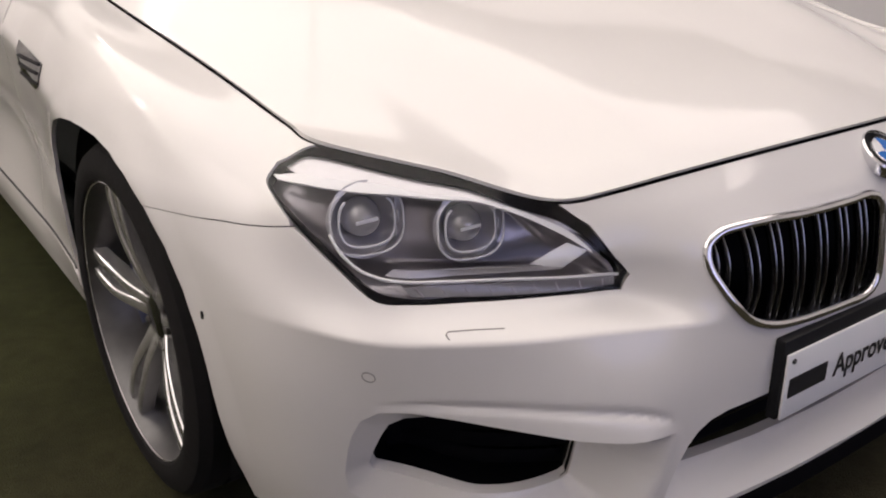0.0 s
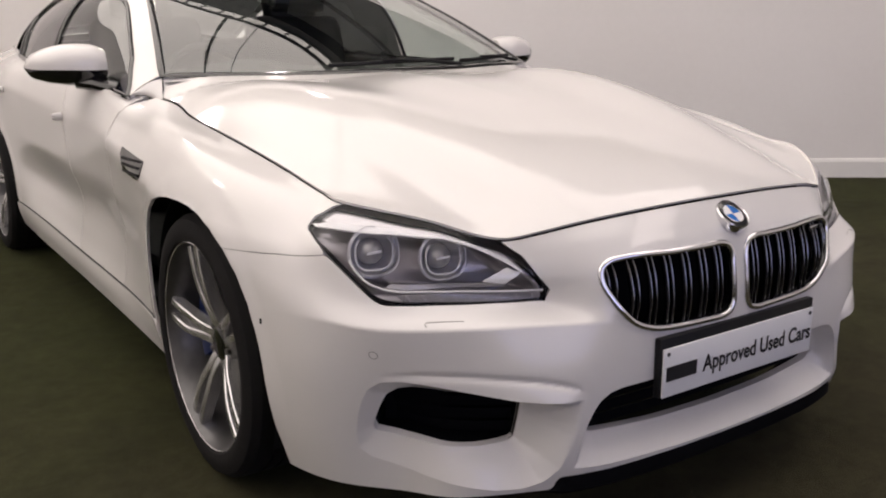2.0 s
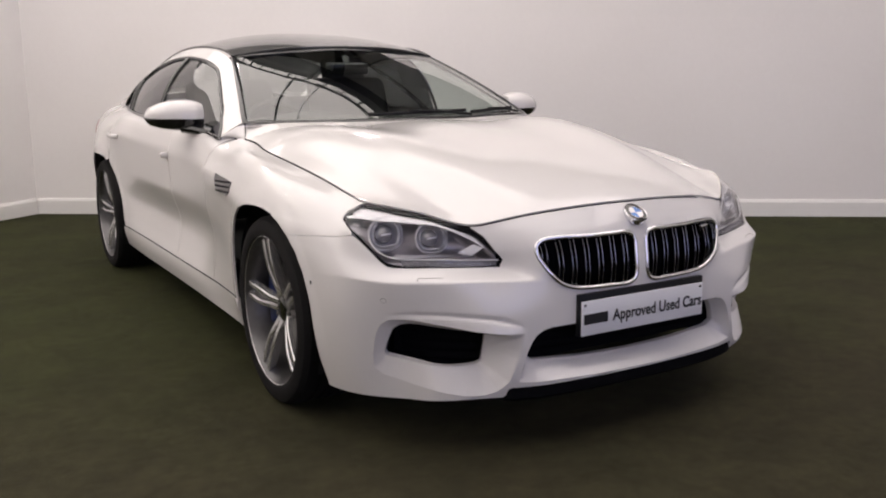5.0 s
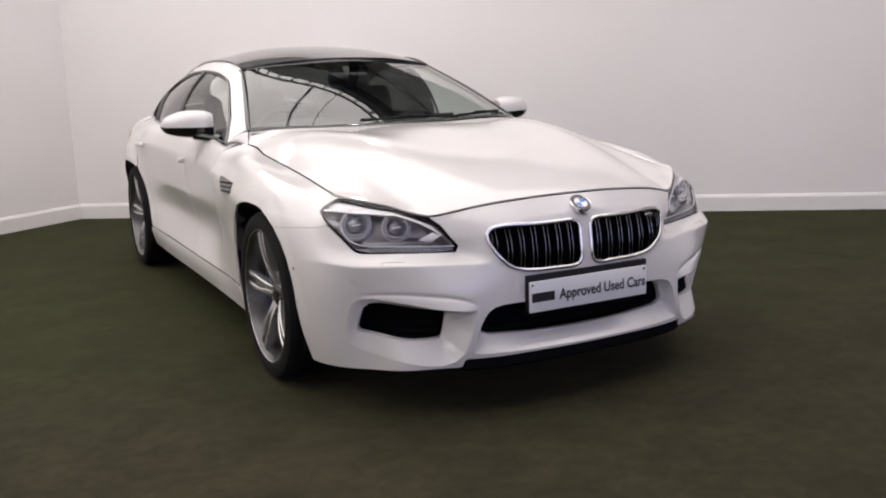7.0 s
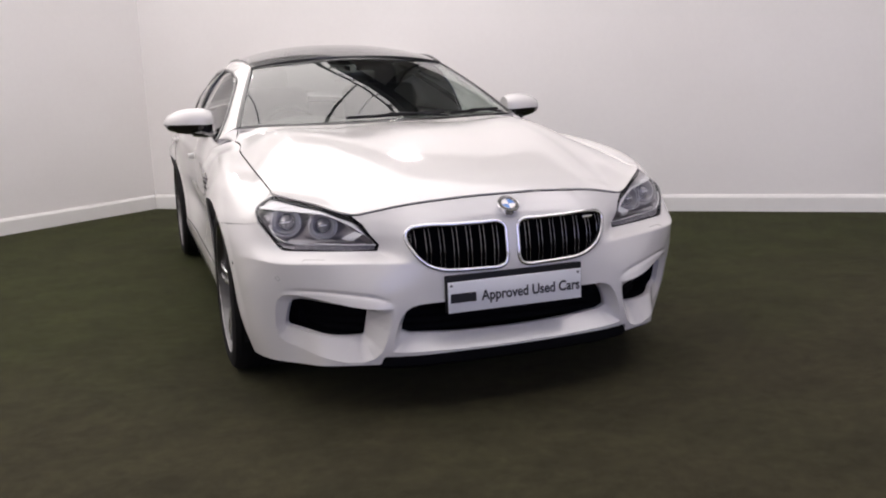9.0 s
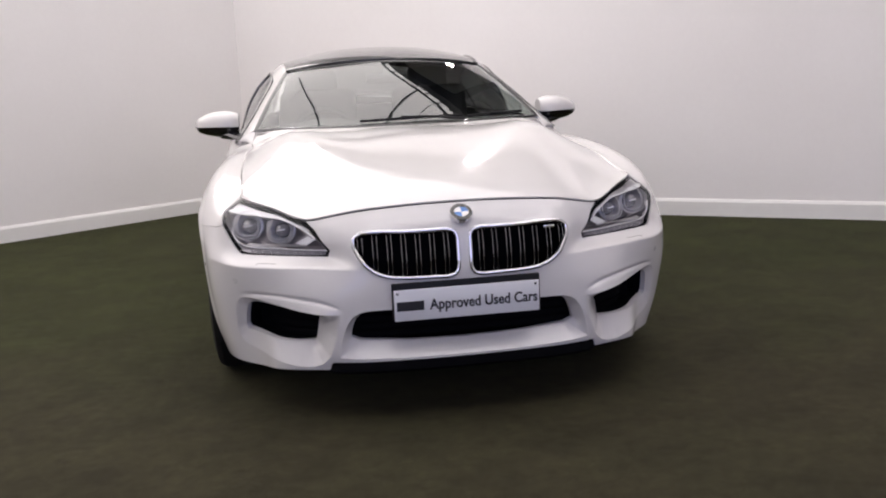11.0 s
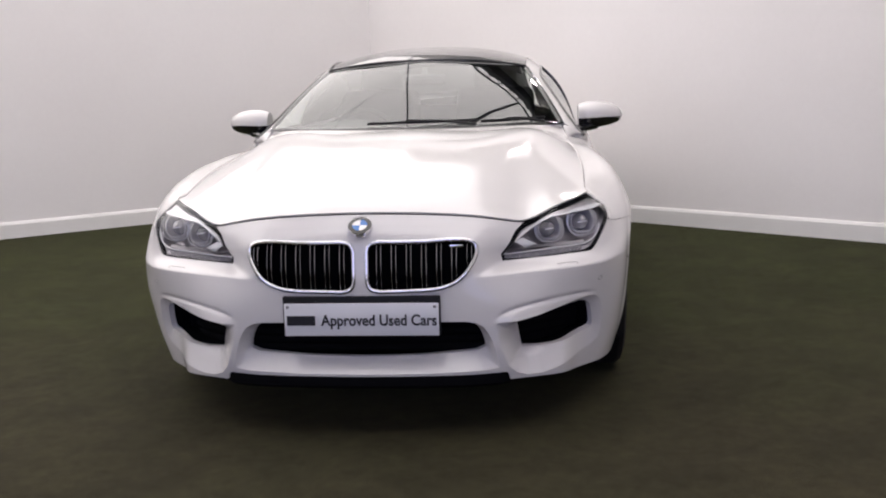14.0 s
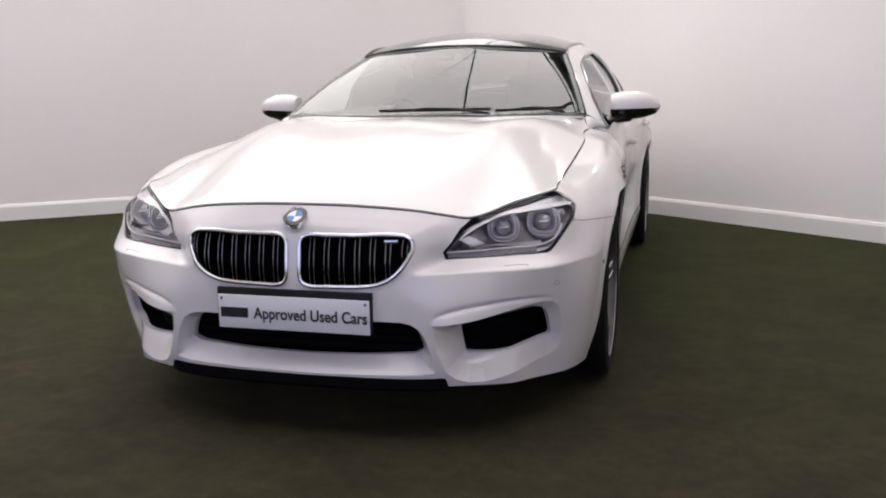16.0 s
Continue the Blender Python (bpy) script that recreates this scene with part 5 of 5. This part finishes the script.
def headlight(side):
    mul = np.array([side, 1])
    def loop(uv):
        """A region's outline, turned the way a panel wants it."""
        uv = uv * mul
        x, y = uv[:, 0], uv[:, 1]
        area = (x * np.roll(y, -1) - np.roll(x, -1) * y).sum()
        return uv if area > 0 else uv[::-1]

    band = spline(HL_BAND, 90, True)
    body = panel("headlight", loft, loop(HL_FINE), [loop(band)], MESHBLACK, car, "angled clear headlight with twin ring lamps", 0.010, 0.014, 1.0, -0.004)

    def bowl(uv):
        d = away(band, np.abs(uv))
        t = np.clip(d / 0.030, 0, 1)
        return loft(uv) + (t * (2 - t))[:, None] * [-0.012 * side, 0.095, -0.004] + [0, 0.010, -0.004]

    panel("bowl", bowl, loop(band), [], LAMPDARK, body, "", 0.008, 0.0, 1.0)
    lens = panel("lens", loft, loop(HL_FINE), [], LENS, body, "clear curved lamp lens", 0.012, 0.0, 1.0, -0.001)
    lens.visible_shadow = False
    up, dn = spline(HL_BROW[0], 40), spline(HL_BROW[1], 40)
    panel("brow", loft, loop(np.concatenate([up, dn[::-1]])), [], BRIGHT, body, "brow strip with its chrome gleam painted white", 0.006, 0.004, 1.0, -0.006)
    # grey ledge between the black band and the brow
    ledge = np.concatenate([spline(HL_BAND[1:9], 30), spline(HL_BROW[0][1:10], 30)[::-1]])
    panel("ledge", loft, loop(ledge), [], LAMPGREY, body, "", 0.008, 0.0, 1.0, -0.010)
    bm = bmesh.new()
    pl = loft(HL_STRIP * mul)
    nn = np.array([(0.35 * side, -0.8, 0.4)] * 44)
    tube(bm, pl - nn * 0.010, 0.003, 0.0024, nn, 8, closed=False)
    part("light_strip", bm, BRIGHT, body)
    # ledge above the strip, and the indicator below it
    shelf = np.concatenate([HL_STRIP[8:36] + [0, 0.004], (HL_STRIP[10:34] + [0, 0.015])[::-1]])
    panel("shelf", loft, loop(shelf), [], LAMPGREY, body, "", 0.008, 0.006, 1.0, -0.018)
    ind = lamp_uv([(.750, -.675, .604), (.656, -.722, .601), (.559, -.767, .597), (.480, -.802, .594), (.480, -.803, .582), (.561, -.770, .582), (.660, -.727, .587), (.742, -.683, .591)])
    indicator = panel("indicator", loft, loop(ind), [], INDICATOR, body, "grey indicator bar", 0.010, 0.006, 1.0, -0.0035)
    for k in range(9):
        f = (k + 0.5) / 9
        a, b = ind[0] + (ind[3] - ind[0]) * f, ind[7] + (ind[4] - ind[7]) * f
        bm = bmesh.new()
        tube(bm, loft(np.array([a, (a + b) / 2, b]) * mul) + [0.0005 * side, -0.001, 0], 0.0008, 0.0008, None, 5, closed=False)
        part("indicator_rib", bm, LAMPDARK, indicator)
    # chrome facet whose bright reflection is put into a plain white colour
    facet = lamp_uv([(.540, -.767, .650), (.518, -.787, .638), (.548, -.773, .610), (.591, -.753, .620)])
    panel("reflector", loft, loop(facet), [], BADGEWHITE, body, "", 0.012, 0.003, 1.0, -0.012)
    for c, r in (((.752, -.590, .674), 0.053), ((.632, -.668, .662), 0.050)):
        ax = Vector((0.22 * side, -0.95, 0.12)).normalized()
        m = Matrix.Translation((c[0] * side, c[1], c[2])) @ ax.to_track_quat("X", "Z").to_matrix().to_4x4()
        bm = bmesh.new()
        lathe(bm, [(-0.050, 0.016), (-0.040, r * 0.55), (-0.020, r * 0.80), (-0.008, r * 0.92), (-0.010, r * 1.06)], n=40, m=m)
        part("lamp_cup", bm, LAMPGREY, body)
        # flat-topped rings of light, one inside the other
        for k, tube_r in ((1.0, 0.0016), (0.76, 0.0020)):
            a = np.linspace(radians(-50), radians(230), 40)
            ring = [m @ Vector((0.002 - 0.008 * (1 - k), k * r * math.copysign(abs(math.cos(t)) ** 0.72, math.cos(t)), -k * r * math.copysign(abs(math.sin(t)) ** 0.72, math.sin(t)) * 0.90)) for t in a]
            bm = bmesh.new()
            tube(bm, ring, tube_r, tube_r, None, 8, closed=False)
            part("light_ring", bm, GUIDE, body, "milky ring light guide")
        bm = bmesh.new()
        lathe(bm, [(-0.034, r * 0.56), (-0.020, r * 0.50), (-0.010, r * 0.40), (-0.004, r * 0.2), (-0.002, 0.0003)], n=32, m=m)
        part("projector", bm, PROJECTOR, body, "dark glass projector")
        bm = bmesh.new()
        box(bm, 0.003, r * 0.62, r * 0.10, m @ pose(0.0, 0, 0, 6, 0, 0), 0.001)
        part("led_bar", bm, BRIGHT, body)
        # short bright fins beside the inner ring
        for k in range(3):
            bm = bmesh.new()
            t = radians(-25 + 24 * k)
            box(bm, 0.004, 0.003, 0.016, m @ pose(-0.006, -side * 0.90 * r * math.cos(t), 0.90 * r * math.sin(t)), 0.001)
            part("cup_fin", bm, GUIDE, body)


for side in (1, -1):
    headlight(side)

# ---- small body parts ----


def mirror(side):
    S = Matrix.Diagonal((side, 1, 1, 1))
    knots = np.array([0, .12, .35, .6, .82, .95, 1.0])
    ox = lambda t: 0.838 + 0.238 * t
    hy = lambda t: float(hermite(knots, np.array([.060, .076, .087, .085, .070, .042, .007]), [t])[0])
    hz = lambda t: float(hermite(knots, np.array([.058, .067, .070, .064, .048, .028, .005]), [t])[0])
    cz = lambda t: 0.995 + 0.012 * math.sin(t * 2.2) - 0.012 * t
    cy = lambda t: 1.095 + 0.060 * t * t
    n = 28
    white, black = bmesh.new(), bmesh.new()
    for bm, lo, hi, shrink in ((white, -8, 188, 1.0), (black, 184, 356, 0.985)):
        rings = []
        for i in range(22):
            t = i / 21
            ring = []
            for j in range(n + 1):
                a = radians(lo + (hi - lo) * j / n)
                cz_ = math.copysign(abs(math.sin(a)) ** 0.8, math.sin(a))
                cy_ = math.copysign(abs(math.cos(a)) ** 0.8, math.cos(a))
                ring.append(bm.verts.new(S @ Vector((ox(t), cy(t) - cy_ * hy(t) * shrink, cz(t) + cz_ * hz(t) * shrink))))
            rings.append(ring)
        for p, q in zip(rings, rings[1:]):
            for j in range(n):
                bm.faces.new((p[j], p[j + 1], q[j + 1], q[j]))
        bm.faces.new(rings[0])
    owner = DOORS[side][0]
    shell = part("door_mirror", white, PAINT, owner, "white door mirror on a black foot", 50)
    part("mirror_base", black, GLOSSBLACK, owner, "", 50)
    bm = bmesh.new()
    path = [S @ Vector(p) for p in ((0.79, 0.99, 0.915), (0.83, 1.02, 0.925), (0.87, 1.06, 0.938), (0.92, 1.09, 0.945))]
    tube(bm, path, 0.026, 0.05, [(0, 0, 1)] * 4, 12, closed=False)
    part("mirror_foot", bm, GLOSSBLACK, owner)


def side_details(side):
    mul = np.array([side, 1])
    d1, d2 = DOORS[side]
    turn = (lambda p: p * mul) if side > 0 else (lambda p: (p * mul)[::-1])
    vent = flank([(0.600, 0.778), (0.568, 0.712), (0.385, 0.710), (0.358, 0.722), (0.355, 0.764)])
    v = panel("side_vent", loft, turn(vent), [], GLOSSBLACK, car, "dark side vent with slim blades", 0.02, 0.01, 1.0, 0.003)
    for z in (0.722, 0.742, 0.760):
        p = loft(flank([(y, z + (0.40 - y) * 0.05) for y in np.linspace(0.375, 0.565, 8)]) * mul)
        p[:, 0] += 0.004 * side
        bm = bmesh.new()
        tube(bm, p, 0.004, 0.003, None, 6, closed=False)
        part("vent_blade", bm, ALLOYDARK, v)
    for y0, z0, owner in ((1.66, 0.808, d1), (2.50, 0.838, d2)):
        p = loft((flank if y0 < 2 else lambda q: locate(q, (1, 2), U_HALF[12], U_HALF[17]))([(y, z0 + 0.004 * (y - y0)) for y in np.linspace(y0, y0 + 0.20, 14)]) * mul)
        lift = 0.026 * np.sin(np.linspace(0, np.pi, 14)) ** 0.35
        p[:, 0] += lift * side
        bm = bmesh.new()
        tube(bm, p, 0.013, 0.009, [(0, 0, 1)] * 14, 10, closed=False)
        part("door_handle", bm, PAINT, owner)
    # parking sensor, washer flap, side marker
    c = front([(0.809, 0.487)])[0]
    e = 0.009
    ring = loft(np.array([c + [e * math.cos(a), e * math.sin(a)] for a in np.linspace(0, 2 * math.pi, 24, endpoint=False)]) * mul)
    bm = bmesh.new()
    tube(bm, ring, 0.0010, 0.0010, None, 5)
    part("sensor_ring", bm, SEAMGREY, bumper)
    flap = front([(0.7265, 0.5505), (0.727, 0.5545), (0.722, 0.5572), (0.69, 0.5577), (0.655, 0.5572)])
    bm = bmesh.new()
    tube(bm, loft(flap * mul) + [0.0006 * side, -0.0008, 0], 0.0009, 0.0009, None, 5, closed=False)
    part("washer_flap", bm, SEAMGREY, bumper)
    m = loft(flank([(-0.408, 0.51)]) * mul)[0]
    bm = bmesh.new()
    box(bm, 0.008, 0.007, 0.013, pose(*m), 0.002)
    part("side_marker", bm, PLASTIC, bumper)


for side in (1, -1):
    mirror(side)
    side_details(side)

# cowl and wipers
bm = bmesh.new()
cw = []
for b in np.linspace(-1, 1, 41):
    r = along(B_REAR, np.array([abs(b)]))[0] * [1 if b >= 0 else -1, 1, 1]
    w = along(WS_LOW, np.array([abs(b)]))[0] * [1 if b >= 0 else -1, 1, 1]
    cw.append([bm.verts.new(Vector(p)) for p in (r + [0, -0.03, -0.012], r + [0, 0.0, -0.010], w + [0, 0.02, -0.004], w + [0, 0.06, -0.02])])
for p, q in zip(cw, cw[1:]):
    for j in range(3):
        bm.faces.new((p[j], p[j + 1], q[j + 1], q[j]))
part("cowl", bm, PLASTIC, car, "black plastic cowl below the windscreen")
for x0, x1 in ((-0.22, 0.32), (0.34, 0.66)):
    uvs = np.array([(0.035 + 0.02 * k / 13, (x0 + (x1 - x0) * k / 13) / 0.74) for k in range(14)])
    p = windscreen(uvs) + [0, -0.008, 0.010]
    bm = bmesh.new()
    tube(bm, p, 0.007, 0.004, None, 6, closed=False)
    w = part("wiper", bm, PLASTIC, car, "black windscreen wiper")
    bm = bmesh.new()
    a = windscreen(np.array([(0.0, x1 / 0.74 * 0.98)]))[0] + [0, -0.02, 0.012]
    tube(bm, [a, (a + p[5]) / 2 + [0, 0, 0.012], p[5] + [0, 0, 0.008]], 0.006, 0.008, None, 6, closed=False)
    part("wiper_arm", bm, PLASTIC, w)

# ---- cabin ----
bm = bmesh.new()
prof = [(0.62, 0.90), (0.72, 0.955), (0.95, 0.975), (1.12, 0.955), (1.20, 0.90), (1.22, 0.72), (1.10, 0.55)]
rows = []
for x in np.linspace(-0.72, 0.72, 15):
    hump = 0.035 * math.exp(-(((x + 0.37) / 0.17) ** 2))
    rows.append([bm.verts.new((x, y + 0.04 * (x / 0.72) ** 2, z + hump * (1 if 0.9 < y < 1.21 else 0))) for y, z in prof])
for p, q in zip(rows, rows[1:]):
    for j in range(len(prof) - 1):
        bm.faces.new((p[j], p[j + 1], q[j + 1], q[j]))
part("dashboard", bm, LEATHER, car, "dark stitched dashboard")
bm = bmesh.new()
box(bm, 1.60, 2.6, 0.04, pose(0, 1.9, 0.36), 0.01)
part("cabin_floor", bm, LEATHER, car)
wm = Matrix.Translation((-0.37, 1.32, 0.88)) @ pose(0, 0, 0, 62, 0, 0)
bm = bmesh.new()
circ = [wm @ Vector((0.185 * math.cos(a), 0.185 * math.sin(a), 0)) for a in np.linspace(0, 2 * math.pi, 40, endpoint=False)]
tube(bm, circ, 0.016, 0.016, None, 8)
sw = part("steering_wheel", bm, LEATHER, car, "dark leather steering wheel")
bm = bmesh.new()
box(bm, 0.14, 0.11, 0.05, wm, 0.02)
box(bm, 0.34, 0.04, 0.025, wm, 0.01)
part("wheel_boss", bm, LEATHER, sw)
for x in (-0.37, 0.37):
    bm = bmesh.new()
    box(bm, 0.52, 0.54, 0.18, pose(x, 1.72, 0.55, 6, 0, 0), 0.06, 3)
    seat = part("seat", bm, LEATHER, car, "dark leather front seat")
    bm = bmesh.new()
    box(bm, 0.50, 0.15, 0.62, pose(x, 2.06, 0.86, -18, 0, 0), 0.06, 3)
    part("backrest", bm, LEATHER, seat)
    bm = bmesh.new()
    box(bm, 0.27, 0.10, 0.19, pose(x, 2.18, 1.19, -12, 0, 0), 0.04, 3)
    part("headrest", bm, LEATHER, seat)
bm = bmesh.new()
box(bm, 1.30, 0.55, 0.2, pose(0, 2.75, 0.56), 0.06, 3)
rear = part("rear_bench", bm, LEATHER, car, "dark leather rear bench")
bm = bmesh.new()
box(bm, 1.28, 0.15, 0.50, pose(0, 3.05, 0.80, -24, 0, 0), 0.06, 3)
part("backrest", bm, LEATHER, rear)
bm = bmesh.new()
box(bm, 1.24, 0.62, 0.03, pose(0, 3.38, 0.98), 0.01)
part("parcel_shelf", bm, LEATHER, car)
bm = bmesh.new()
box(bm, 0.24, 0.03, 0.065, pose(0, 1.30, 1.205, 12, 0, 0), 0.014, 3)
part("rear_view_mirror", bm, GLOSSBLACK, car)
bm = bmesh.new()
tube(bm, [(0, 1.31, 1.22), (0, 1.33, 1.27)], 0.01, 0.02, [(0, 1, 0)] * 2, 6, closed=False)
part("mirror_stalk", bm, GLOSSBLACK, car)
patch("headliner", lambda ab: roof(np.stack([1.40 + ab[:, 0] * 1.35, ab[:, 1] * 1.8 - 0.9], 1)) - [0, 0, 0.03], 12, 16, LEATHER, car)

# tail lamps and rear plate recess
for side in (1, -1):
    mul = np.array([side, 1])
    tl = locate([(.83, 3.80, .80), (.81, 3.80, .89), (.66, 3.98, .88), (.66, 4.0, .78)], ulo=U_HALF[16], uhi=U_HALF[19])
    panel("tail_lamp", loft, tl * mul if side < 0 else (tl * mul)[::-1], [], TAILRED, car, "red tail lamp", 0.04, 0.01, 1.0, 0.004)
